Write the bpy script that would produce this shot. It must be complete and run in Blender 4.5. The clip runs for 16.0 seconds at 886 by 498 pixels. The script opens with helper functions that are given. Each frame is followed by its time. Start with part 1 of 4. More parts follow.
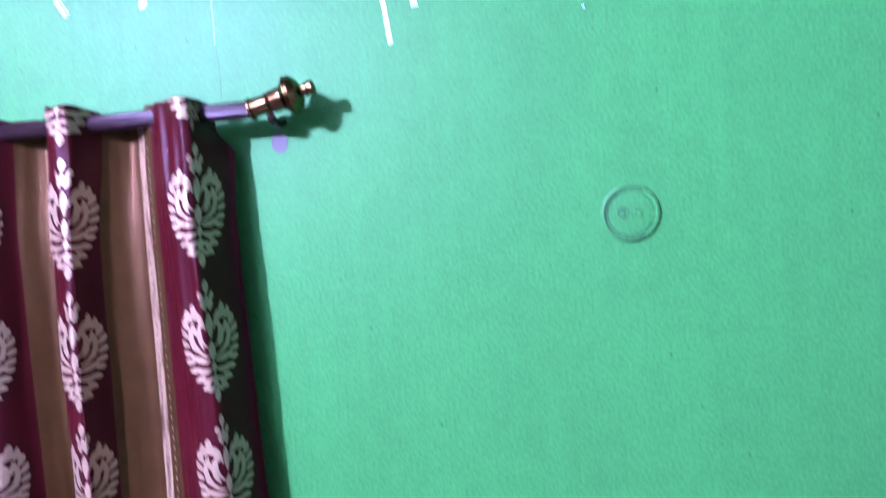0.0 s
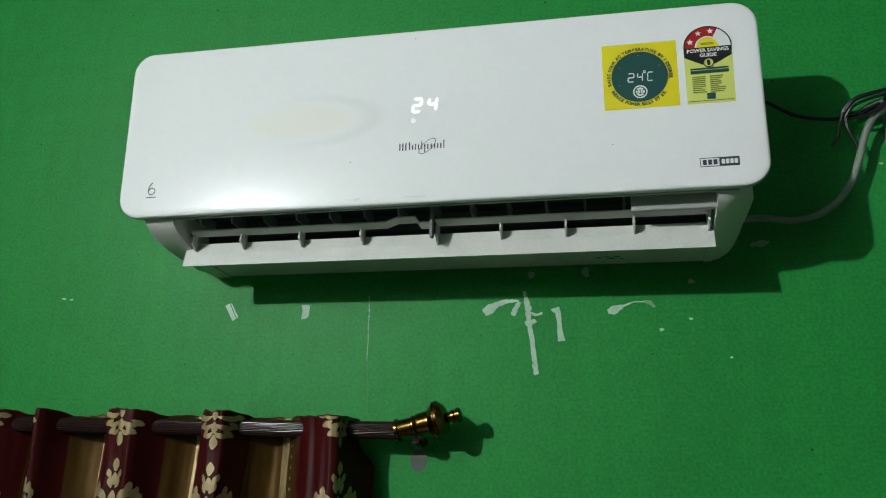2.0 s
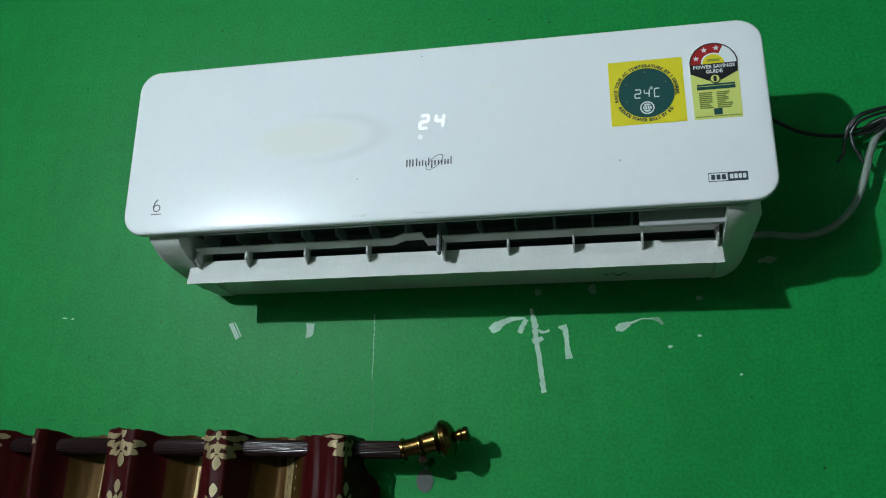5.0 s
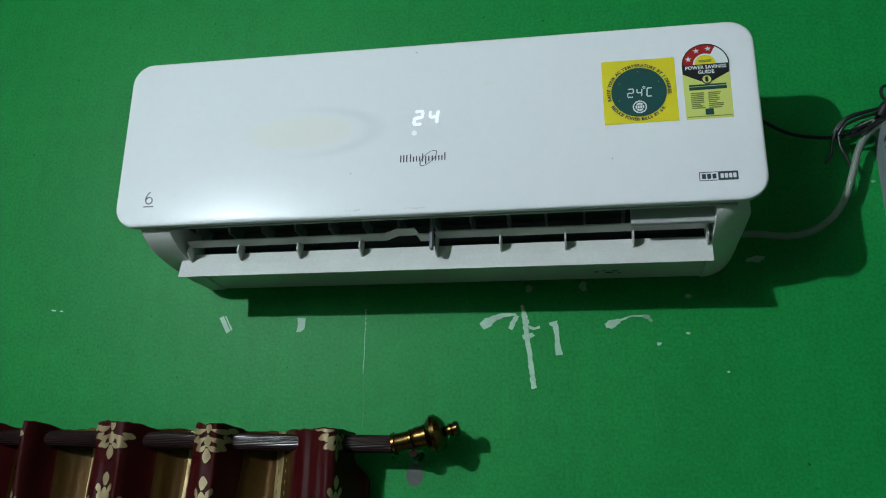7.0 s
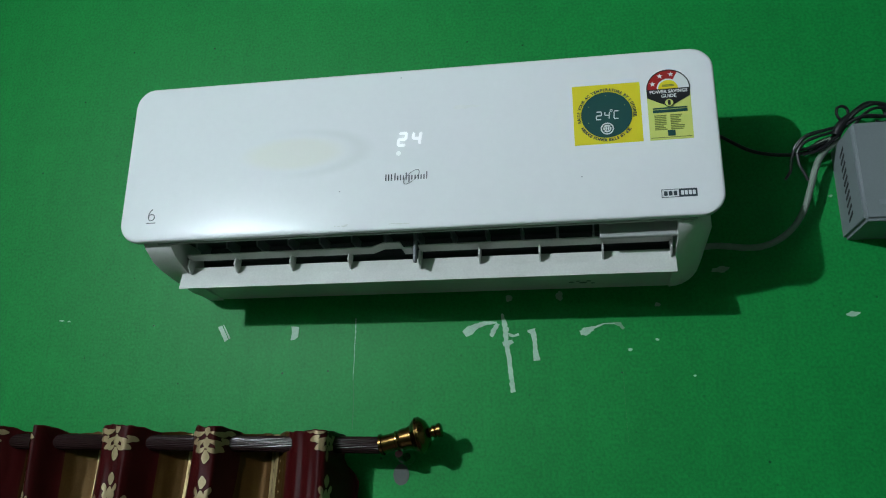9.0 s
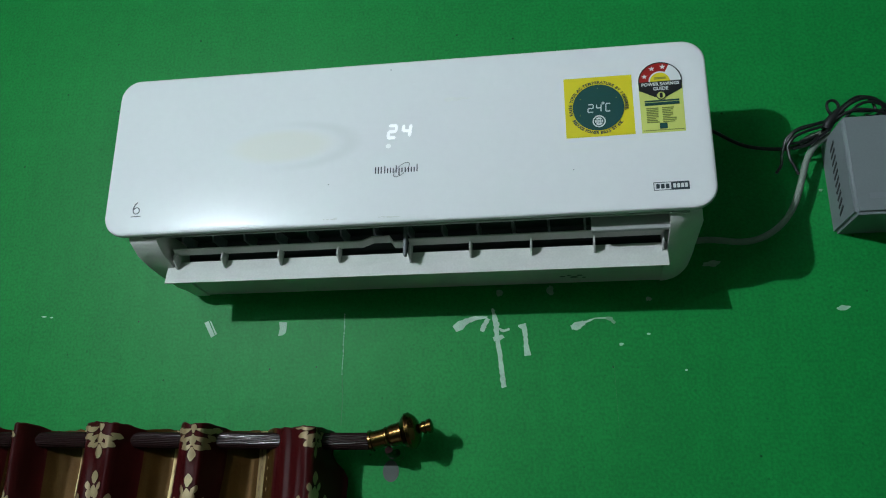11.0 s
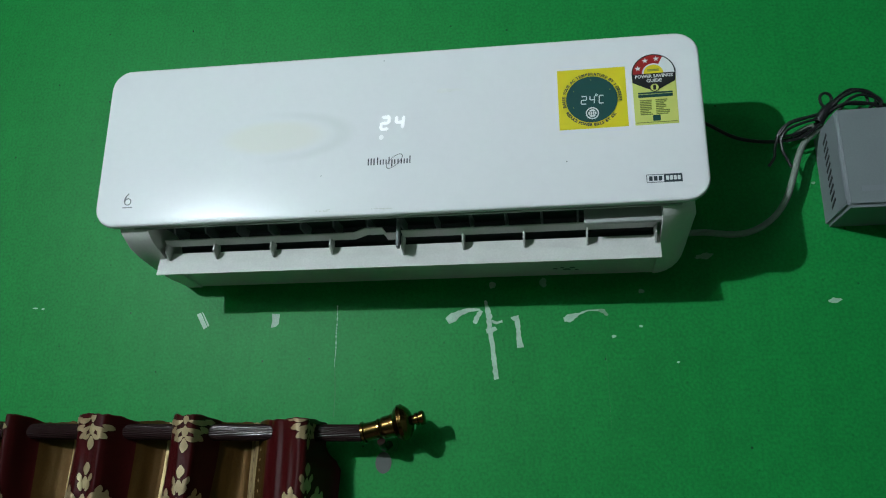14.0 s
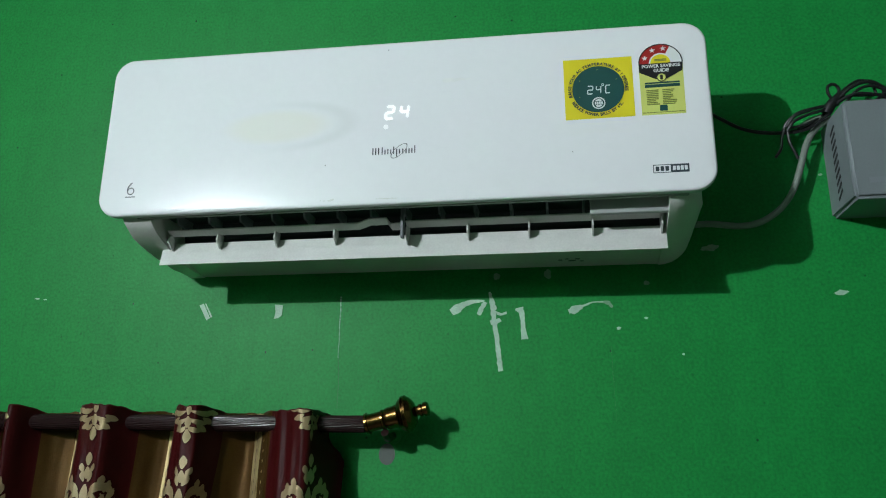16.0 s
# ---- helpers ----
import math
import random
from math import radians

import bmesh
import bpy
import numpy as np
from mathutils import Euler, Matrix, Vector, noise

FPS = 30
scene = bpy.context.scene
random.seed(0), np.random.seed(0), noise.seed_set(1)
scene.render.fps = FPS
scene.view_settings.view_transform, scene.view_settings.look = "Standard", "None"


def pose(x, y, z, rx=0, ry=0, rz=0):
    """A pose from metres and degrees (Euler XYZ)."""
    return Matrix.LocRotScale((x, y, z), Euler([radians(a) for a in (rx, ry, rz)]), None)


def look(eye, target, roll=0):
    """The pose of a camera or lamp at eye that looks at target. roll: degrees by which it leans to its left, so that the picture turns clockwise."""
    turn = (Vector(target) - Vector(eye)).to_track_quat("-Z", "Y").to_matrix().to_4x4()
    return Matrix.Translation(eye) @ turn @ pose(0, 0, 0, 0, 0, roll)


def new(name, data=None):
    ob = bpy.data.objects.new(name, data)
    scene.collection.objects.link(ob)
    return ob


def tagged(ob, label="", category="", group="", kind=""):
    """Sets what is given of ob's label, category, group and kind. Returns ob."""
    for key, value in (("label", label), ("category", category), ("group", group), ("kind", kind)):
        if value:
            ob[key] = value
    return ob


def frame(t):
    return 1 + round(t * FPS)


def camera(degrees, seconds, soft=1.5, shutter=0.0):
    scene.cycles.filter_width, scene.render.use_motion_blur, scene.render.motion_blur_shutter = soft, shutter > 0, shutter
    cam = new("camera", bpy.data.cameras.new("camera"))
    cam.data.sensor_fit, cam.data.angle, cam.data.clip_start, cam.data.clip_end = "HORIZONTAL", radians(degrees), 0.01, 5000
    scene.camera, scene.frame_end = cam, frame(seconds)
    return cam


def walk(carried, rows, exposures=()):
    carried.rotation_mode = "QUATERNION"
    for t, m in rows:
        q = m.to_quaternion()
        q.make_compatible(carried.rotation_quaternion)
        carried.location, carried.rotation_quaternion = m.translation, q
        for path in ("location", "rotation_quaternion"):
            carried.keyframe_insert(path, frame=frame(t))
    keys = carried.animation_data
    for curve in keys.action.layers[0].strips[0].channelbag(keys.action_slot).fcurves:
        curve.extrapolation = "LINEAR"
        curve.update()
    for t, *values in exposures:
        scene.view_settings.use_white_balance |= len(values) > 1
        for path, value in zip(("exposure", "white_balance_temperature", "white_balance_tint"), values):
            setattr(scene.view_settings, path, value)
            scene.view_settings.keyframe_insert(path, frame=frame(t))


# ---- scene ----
cam = camera(63.0, 16.0, soft=1.05, shutter=0.5)
PATH = [
    (0, (0.336, -1.098, 1.873), (0.068, 0.881, 1.766), -4.1),
    (0.5, (0.295, -1.127, 1.956), (0.03, 0.85, 2.094), -4.0),
    (0.7, (0.299, -1.132, 1.981), (0.02, 0.835, 2.209), -3.4),
    (1, (0.287, -1.138, 1.98), (0.029, 0.808, 2.359), -2.0),
    (1.5, (0.276, -1.146, 2.014), (-0.064, 0.769, 2.482), 0.1),
    (2, (0.238, -1.152, 2.046), (-0.192, 0.74, 2.529), 0.9),
    (2.5, (0.243, -1.157, 2.042), (-0.203, 0.734, 2.518), 0.9),
    (3, (0.248, -1.143, 2.039), (-0.224, 0.741, 2.517), 0.9),
    (3.5, (0.23, -1.145, 2.039), (-0.24, 0.734, 2.539), 0.9),
    (4, (0.218, -1.138, 2.034), (-0.234, 0.734, 2.574), 0.9),
    (6.3, (0.224, -1.16, 2.036), (-0.167, 0.722, 2.588), 0.9),
    (6.5, (0.219, -1.155, 2.035), (-0.171, 0.729, 2.58), 1.0),
    (7, (0.213, -1.153, 2.029), (-0.168, 0.733, 2.576), 1.1),
    (7.5, (0.224, -1.177, 2.01), (-0.156, 0.703, 2.575), 1.0),
    (8, (0.228, -1.217, 2.009), (-0.171, 0.659, 2.577), 1.4),
    (8.5, (0.245, -1.219, 2.008), (-0.154, 0.656, 2.581), 1.4),
    (9, (0.259, -1.218, 2.015), (-0.13, 0.659, 2.585), 0.9),
    (11.5, (0.249, -1.202, 2.009), (-0.1, 0.684, 2.577), 0.6),
    (12, (0.258, -1.2, 2.011), (-0.089, 0.687, 2.576), 0.5),
    (12.5, (0.258, -1.209, 2.009), (-0.081, 0.678, 2.58), 0.5),
    (13, (0.255, -1.214, 2.007), (-0.078, 0.672, 2.583), 0.5),
    (13.5, (0.25, -1.206, 2.004), (-0.086, 0.682, 2.571), 0.7),
    (14, (0.253, -1.203, 2.009), (-0.086, 0.69, 2.559), 0.6),
    (14.5, (0.249, -1.193, 2.005), (-0.085, 0.705, 2.54), 0.5),
    (15, (0.254, -1.194, 2.004), (-0.08, 0.707, 2.529), 0.5),
    (15.5, (0.248, -1.195, 2.004), (-0.092, 0.704, 2.528), 0.7),
    (16, (0.245, -1.196, 2.002), (-0.095, 0.699, 2.542), 0.8),
]
walk(cam, [(t, look(eye, target, roll)) for t, eye, target, roll in PATH],
     exposures=[(0.0, 2.32, 5060, 98), (0.3, 2.38, 5000, 94), (0.5, 2.08, 4980, 82), (0.8, 1.38, 5450, 44), (1.1, 0.74, 6100, 22), (1.5, 0.38, 7000, 16), (2.0, 0.04, 6700, 15), (2.5, 0.05, 6250, 14),
                (4.0, 0.07, 6000, 13), (7.0, -0.06, 6050, 13), (12.5, -0.08, 6050, 13), (14.5, 0.0, 6150, 13), (16.0, 0.09, 6250, 13)])

# ---------- world and lamps ----------
world = bpy.data.worlds.new("night_air")
world.use_nodes = True
world.node_tree.nodes["Background"].inputs[0].default_value = (0.01, 0.012, 0.016, 1)
world.node_tree.nodes["Background"].inputs[1].default_value = 0.2
scene.world = world
LAMP = Vector((-1.44, -2.38, 2.985))
LAMP_GLOW = 9000.0


# ---------- materials ----------
def material(name, colour, rough=0.5, metal=0.0, spread=0.0, scale=8.0, bump=0.0, bump_scale=60.0, coat=0.0, sheen=0.0, gloss=0.5):
    m = bpy.data.materials.new(name)
    m.use_nodes = True
    nt = m.node_tree
    p = nt.nodes["Principled BSDF"]
    p.inputs["Base Color"].default_value = (*colour, 1)
    p.inputs["Roughness"].default_value = rough
    p.inputs["Metallic"].default_value = metal
    p.inputs["Coat Weight"].default_value = coat
    p.inputs["Specular IOR Level"].default_value = gloss
    p.inputs["Coat Roughness"].default_value = 0.08
    p.inputs["Sheen Weight"].default_value = sheen
    at = nt.nodes.new("ShaderNodeTexCoord")
    if spread:
        big = nt.nodes.new("ShaderNodeTexNoise")
        big.inputs["Scale"].default_value, big.inputs["Detail"].default_value = scale, 6
        fine = nt.nodes.new("ShaderNodeTexNoise")
        fine.inputs["Scale"].default_value, fine.inputs["Detail"].default_value = scale * 14, 3
        both = nt.nodes.new("ShaderNodeMath")
        both.operation = "ADD"
        ramp = nt.nodes.new("ShaderNodeMapRange")
        ramp.inputs["From Min"].default_value, ramp.inputs["From Max"].default_value = 0.6, 1.4
        ramp.inputs["To Min"].default_value, ramp.inputs["To Max"].default_value = 1 - spread, 1 + spread
        mix = nt.nodes.new("ShaderNodeMix")
        mix.data_type, mix.blend_type = "RGBA", "MULTIPLY"
        mix.inputs["Factor"].default_value = 1
        mix.inputs["A"].default_value = (*colour, 1)
        nt.links.new(at.outputs["Object"], big.inputs["Vector"])
        nt.links.new(at.outputs["Object"], fine.inputs["Vector"])
        nt.links.new(big.outputs["Fac"], both.inputs[0])
        nt.links.new(fine.outputs["Fac"], both.inputs[1])
        nt.links.new(both.outputs[0], ramp.inputs["Value"])
        nt.links.new(ramp.outputs["Result"], mix.inputs["B"])
        nt.links.new(mix.outputs["Result"], p.inputs["Base Color"])
    if bump:
        n = nt.nodes.new("ShaderNodeTexNoise")
        n.inputs["Scale"].default_value, n.inputs["Detail"].default_value = bump_scale, 5
        b = nt.nodes.new("ShaderNodeBump")
        b.inputs["Strength"].default_value, b.inputs["Distance"].default_value = bump, 0.002
        nt.links.new(at.outputs["Object"], n.inputs["Vector"])
        nt.links.new(n.outputs["Fac"], b.inputs["Height"])
        nt.links.new(b.outputs["Normal"], p.inputs["Normal"])
    return m


def glowing(name, colour, strength):
    m = bpy.data.materials.new(name)
    m.use_nodes = True
    p = m.node_tree.nodes["Principled BSDF"]
    p.inputs["Base Color"].default_value = (*colour, 1)
    p.inputs["Emission Color"].default_value = (*colour, 1)
    p.inputs["Emission Strength"].default_value = strength
    return m


def wall_paint(name, colour):
    """Rolled emulsion: cloudy tone, roller nap, faint vertical runs and specks of dirt."""
    m = material(name, colour, 0.52, spread=0.10, scale=2.2, bump=0.26, bump_scale=150, gloss=0.24)
    nt = m.node_tree
    p = nt.nodes["Principled BSDF"]
    old = p.inputs["Base Color"].links[0].from_socket
    at = nt.nodes.new("ShaderNodeTexCoord")
    stretch = nt.nodes.new("ShaderNodeMapping")
    stretch.inputs["Scale"].default_value = (22, 1, 1.1)
    runs = nt.nodes.new("ShaderNodeTexNoise")
    runs.inputs["Scale"].default_value, runs.inputs["Detail"].default_value = 1.6, 3
    runs_range = nt.nodes.new("ShaderNodeMapRange")
    runs_range.inputs["From Min"].default_value, runs_range.inputs["From Max"].default_value = 0.35, 0.7
    runs_range.inputs["To Min"].default_value, runs_range.inputs["To Max"].default_value = 1.02, 0.95
    specks = nt.nodes.new("ShaderNodeTexVoronoi")
    specks.inputs["Scale"].default_value = 17
    speck_range = nt.nodes.new("ShaderNodeMapRange")
    speck_range.inputs["From Min"].default_value, speck_range.inputs["From Max"].default_value = 0.02, 0.045
    speck_range.inputs["To Min"].default_value, speck_range.inputs["To Max"].default_value = 0.35, 1
    grain = nt.nodes.new("ShaderNodeTexNoise")
    grain.inputs["Scale"].default_value, grain.inputs["Detail"].default_value = 200, 4
    grain_range = nt.nodes.new("ShaderNodeMapRange")
    grain_range.inputs["From Min"].default_value, grain_range.inputs["From Max"].default_value = 0.3, 0.7
    grain_range.inputs["To Min"].default_value, grain_range.inputs["To Max"].default_value = 0.82, 1.18
    dents = nt.nodes.new("ShaderNodeTexVoronoi")
    dents.inputs["Scale"].default_value = 46
    dent_size = nt.nodes.new("ShaderNodeTexNoise")
    dent_size.inputs["Scale"].default_value, dent_size.inputs["Detail"].default_value = 24, 2
    dent_near = nt.nodes.new("ShaderNodeMath")
    dent_near.operation = "MULTIPLY"
    dent_range = nt.nodes.new("ShaderNodeMapRange")
    dent_range.inputs["From Min"].default_value, dent_range.inputs["From Max"].default_value = 0.012, 0.050
    dent_range.inputs["To Min"].default_value, dent_range.inputs["To Max"].default_value = 0.74, 1
    nt.links.new(at.outputs["Object"], dents.inputs["Vector"])
    nt.links.new(at.outputs["Object"], dent_size.inputs["Vector"])
    nt.links.new(dents.outputs["Distance"], dent_near.inputs[0])
    nt.links.new(dent_size.outputs["Fac"], dent_near.inputs[1])
    nt.links.new(dent_near.outputs[0], dent_range.inputs["Value"])
    dented = nt.nodes.new("ShaderNodeMath")
    dented.operation = "MULTIPLY"
    nt.links.new(at.outputs["Object"], grain.inputs["Vector"])
    nt.links.new(grain.outputs["Fac"], grain_range.inputs["Value"])
    rough = nt.nodes.new("ShaderNodeMath")
    rough.operation = "MULTIPLY"
    nt.links.new(grain_range.outputs["Result"], rough.inputs[0])
    nt.links.new(runs_range.outputs["Result"], rough.inputs[1])
    mul = nt.nodes.new("ShaderNodeMath")
    mul.operation = "MULTIPLY"
    mix = nt.nodes.new("ShaderNodeMix")
    mix.data_type, mix.blend_type = "RGBA", "MULTIPLY"
    mix.inputs["Factor"].default_value = 1
    nt.links.new(at.outputs["Object"], stretch.inputs["Vector"])
    nt.links.new(stretch.outputs["Vector"], runs.inputs["Vector"])
    nt.links.new(runs.outputs["Fac"], runs_range.inputs["Value"])
    nt.links.new(at.outputs["Object"], specks.inputs["Vector"])
    nt.links.new(specks.outputs["Distance"], speck_range.inputs["Value"])
    nt.links.new(rough.outputs[0], mul.inputs[0])
    nt.links.new(speck_range.outputs["Result"], dented.inputs[0])
    nt.links.new(dent_range.outputs["Result"], dented.inputs[1])
    nt.links.new(dented.outputs[0], mul.inputs[1])
    nt.links.new(old, mix.inputs["A"])
    nt.links.new(mul.outputs[0], mix.inputs["B"])
    nt.links.new(mix.outputs["Result"], p.inputs["Base Color"])
    return m


WALL = (0.0090, 0.232, 0.043)
plain_wall = material("plain_green_emulsion", (0.095, 0.190, 0.115), 0.55, spread=0.08, scale=3, bump=0.2, bump_scale=150)
paint_green = wall_paint("green_emulsion", WALL)
paint_ceiling = material("grey_distemper", (0.32, 0.32, 0.33), 0.8, spread=0.06, scale=3, bump=0.2, bump_scale=120)
floor_tile = material("floor_tile", (0.11, 0.10, 0.09), 0.3, spread=0.1, scale=5)
filler = material("bare_filler", (0.42, 0.60, 0.46), 0.7, spread=0.25, scale=50, bump=0.4, bump_scale=300)
filler_faint = material("thin_filler", (0.20, 0.36, 0.22), 0.7, spread=0.25, scale=50)
old_patch = material("old_grey_patch", (0.10, 0.11, 0.10), 0.8, spread=0.2, scale=60)
dirt = material("dirt_speck", (0.02, 0.05, 0.03), 0.9)
# far paler than the wall: the lamp's glints on the beads, put into the colour
glint_run = material("glossy_run_glint_tint", (0.36, 0.60, 0.44), 0.20, spread=0.2, scale=120, gloss=1.0)
hairline = material("hairline_run", (0.016, 0.195, 0.042), 0.6)
panel_white = material("glossy_white_plastic", (0.81, 0.81, 0.82), 0.27, spread=0.015, scale=6, gloss=0.22)


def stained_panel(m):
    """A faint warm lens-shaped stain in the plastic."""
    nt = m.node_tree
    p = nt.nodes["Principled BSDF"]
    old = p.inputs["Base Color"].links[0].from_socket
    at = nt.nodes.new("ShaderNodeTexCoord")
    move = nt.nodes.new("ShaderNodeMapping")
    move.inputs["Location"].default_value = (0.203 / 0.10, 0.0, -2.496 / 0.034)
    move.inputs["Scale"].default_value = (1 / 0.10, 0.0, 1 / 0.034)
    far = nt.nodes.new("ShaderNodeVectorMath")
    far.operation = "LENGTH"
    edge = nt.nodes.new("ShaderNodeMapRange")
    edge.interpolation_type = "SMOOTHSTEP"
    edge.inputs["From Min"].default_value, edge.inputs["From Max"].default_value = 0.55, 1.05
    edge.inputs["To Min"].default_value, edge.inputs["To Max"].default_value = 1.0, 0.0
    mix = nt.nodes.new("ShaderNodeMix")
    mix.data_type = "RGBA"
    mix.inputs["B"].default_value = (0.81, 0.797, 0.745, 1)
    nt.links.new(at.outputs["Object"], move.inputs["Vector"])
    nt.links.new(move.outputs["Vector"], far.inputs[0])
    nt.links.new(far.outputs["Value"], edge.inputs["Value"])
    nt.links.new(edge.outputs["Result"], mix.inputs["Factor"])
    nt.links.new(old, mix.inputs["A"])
    # a faint grey tide mark round its pointed end
    tide = nt.nodes.new("ShaderNodeMapRange")
    tide.interpolation_type = "SMOOTHSTEP"
    tide.inputs["From Min"].default_value, tide.inputs["From Max"].default_value = 0.30, 0.0
    off = nt.nodes.new("ShaderNodeMath")
    off.operation = "SUBTRACT"
    off.inputs[1].default_value = 1.15
    size = nt.nodes.new("ShaderNodeMath")
    size.operation = "ABSOLUTE"
    split = nt.nodes.new("ShaderNodeSeparateXYZ")
    end = nt.nodes.new("ShaderNodeMapRange")
    end.interpolation_type = "SMOOTHSTEP"
    end.inputs["From Min"].default_value, end.inputs["From Max"].default_value = -0.6, 0.9
    end.inputs["To Max"].default_value = 0.5
    share = nt.nodes.new("ShaderNodeMath")
    share.operation = "MULTIPLY"
    grey = nt.nodes.new("ShaderNodeMix")
    grey.data_type = "RGBA"
    grey.inputs["B"].default_value = (0.70, 0.71, 0.70, 1)
    nt.links.new(far.outputs["Value"], off.inputs[0])
    nt.links.new(off.outputs[0], size.inputs[0])
    nt.links.new(size.outputs[0], tide.inputs["Value"])
    nt.links.new(move.outputs["Vector"], split.inputs["Vector"])
    nt.links.new(split.outputs["X"], end.inputs["Value"])
    nt.links.new(tide.outputs["Result"], share.inputs[0])
    nt.links.new(end.outputs["Result"], share.inputs[1])
    nt.links.new(share.outputs[0], grey.inputs["Factor"])
    nt.links.new(mix.outputs["Result"], grey.inputs["A"])
    nt.links.new(grey.outputs["Result"], p.inputs["Base Color"])


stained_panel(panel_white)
body_white = material("satin_white_plastic", (0.66, 0.66, 0.62), 0.42, spread=0.05, scale=14)
louvre_white = material("dusty_white_plastic", (0.60, 0.60, 0.57), 0.5, spread=0.09, scale=22)
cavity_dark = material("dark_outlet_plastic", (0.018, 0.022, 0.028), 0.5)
vane_grey = material("grey_vane_plastic", (0.16, 0.17, 0.18), 0.5)
plate_grey = material("grey_outlet_plate", (0.36, 0.37, 0.36), 0.5, spread=0.06, scale=30)
ink = material("grey_print_ink", (0.05, 0.055, 0.065), 0.4)
slate_ink = material("slate_print_ink", (0.035, 0.05, 0.06), 0.4)
white_ink = material("white_print_ink", (0.75, 0.77, 0.76), 0.45)
yellow_paper = material("yellow_sticker", (0.74, 0.63, 0.010), 0.5, spread=0.03, scale=40)
green_paper = material("dark_green_print", (0.005, 0.062, 0.055), 0.5, spread=0.05, scale=40)
lime_paper = material("lime_label", (0.62, 0.66, 0.16), 0.45, spread=0.03, scale=40)
red_ink = material("red_print", (0.36, 0.015, 0.012), 0.4)
black_ink = material("black_print", (0.012, 0.013, 0.014), 0.4)
olive_ink = material("olive_print", (0.20, 0.24, 0.05), 0.5)
led = glowing("white_led", (1.0, 1.0, 1.0), 0.45)
led_dim = glowing("dim_white_led", (1.0, 1.0, 1.0), 0.22)
grey_case = material("grey_powder_coat", (0.185, 0.21, 0.22), 0.5, spread=0.05, scale=20, bump=0.15, bump_scale=500)
slot_dark = material("slot_shade", (0.015, 0.017, 0.018), 0.7)
case_stripe = material("dull_grey_stripe", (0.20, 0.22, 0.24), 0.5)
black_cable = material("black_pvc", (0.010, 0.010, 0.011), 0.4)
white_cable_mat = material("grey_white_pvc", (0.20, 0.24, 0.20), 0.5, spread=0.12, scale=40)
rod_brown = material("dark_plum_metal_rod", (0.024, 0.011, 0.011), 0.17, metal=0.1, spread=0.15, scale=30, gloss=0.25)
brass = material("aged_brass", (0.155, 0.085, 0.026), 0.22, metal=1.0, spread=0.3, scale=35)
maroon = material("maroon_satin", (0.044, 0.0026, 0.0032), 0.42, spread=0.2, scale=30, bump=0.25, bump_scale=700, gloss=0.14)
motif_satin = material("cream_damask_thread", (0.38, 0.275, 0.145), 0.38, metal=0.25, spread=0.22, scale=60, bump=0.3, bump_scale=900)
bulb_glow = glowing("lit_bulb", (0.90, 0.97, 1.0), LAMP_GLOW)
holder_white = material("white_bakelite", (0.7, 0.7, 0.68), 0.4)


def gold_cloth():
    """Brown-gold satin with a paler woven stripe and rows of small stitches; U runs across the fold, V down it in metres."""
    m = material("gold_satin", (0.074, 0.035, 0.007), 0.42, metal=0.5, spread=0.2, scale=30, bump=0.25, bump_scale=700, gloss=0.2)
    nt = m.node_tree
    p = nt.nodes["Principled BSDF"]
    old = p.inputs["Base Color"].links[0].from_socket
    uv = nt.nodes.new("ShaderNodeUVMap")
    uv.uv_map = "cloth"
    split = nt.nodes.new("ShaderNodeSeparateXYZ")
    nt.links.new(uv.outputs["UV"], split.inputs["Vector"])

    def op(kind, a, b=0.0, c=0.0):
        n = nt.nodes.new("ShaderNodeMath")
        n.operation = kind
        for i, v in enumerate((a, b, c)):
            if isinstance(v, float):
                n.inputs[i].default_value = v
            else:
                nt.links.new(v, n.inputs[i])
        return n.outputs[0]

    u, v = split.outputs["X"], split.outputs["Y"]
    stripe = op("COMPARE", u, 0.68, 0.11)
    rows = op("PINGPONG", op("MULTIPLY", v, 62.0), 0.5)
    dot = op("LESS_THAN", op("ADD", op("MULTIPLY", rows, 0.05), op("ABSOLUTE", op("SUBTRACT", u, 0.66))), 0.016)
    dots_b = op("LESS_THAN", op("ADD", op("MULTIPLY", rows, 0.10), op("ABSOLUTE", op("SUBTRACT", u, 0.88))), 0.020)
    cloud = nt.nodes.new("ShaderNodeTexNoise")
    cloud.inputs["Scale"].default_value, cloud.inputs["Detail"].default_value = 70, 4
    where = nt.nodes.new("ShaderNodeTexCoord")
    long = nt.nodes.new("ShaderNodeMapping")
    long.inputs["Scale"].default_value = (1.6, 1.0, 0.35)
    nt.links.new(where.outputs["Object"], long.inputs["Vector"])
    nt.links.new(long.outputs["Vector"], cloud.inputs["Vector"])
    worn = nt.nodes.new("ShaderNodeMapRange")
    worn.inputs["From Min"].default_value, worn.inputs["From Max"].default_value = 0.30, 0.52
    worn.inputs["To Min"].default_value = 0.1
    nt.links.new(cloud.outputs["Fac"], worn.inputs["Value"])
    stripe = op("MULTIPLY", stripe, worn.outputs["Result"])
    a = nt.nodes.new("ShaderNodeMix")
    a.data_type = "RGBA"
    a.inputs["B"].default_value = (0.50, 0.37, 0.18, 1)
    nt.links.new(old, a.inputs["A"])
    nt.links.new(op("MAXIMUM", stripe, dots_b), a.inputs["Factor"])
    b = nt.nodes.new("ShaderNodeMix")
    b.data_type = "RGBA"
    b.inputs["B"].default_value = (0.16, 0.10, 0.05, 1)
    nt.links.new(a.outputs["Result"], b.inputs["A"])
    nt.links.new(dot, b.inputs["Factor"])
    nt.links.new(b.outputs["Result"], p.inputs["Base Color"])
    return m


gold = gold_cloth()


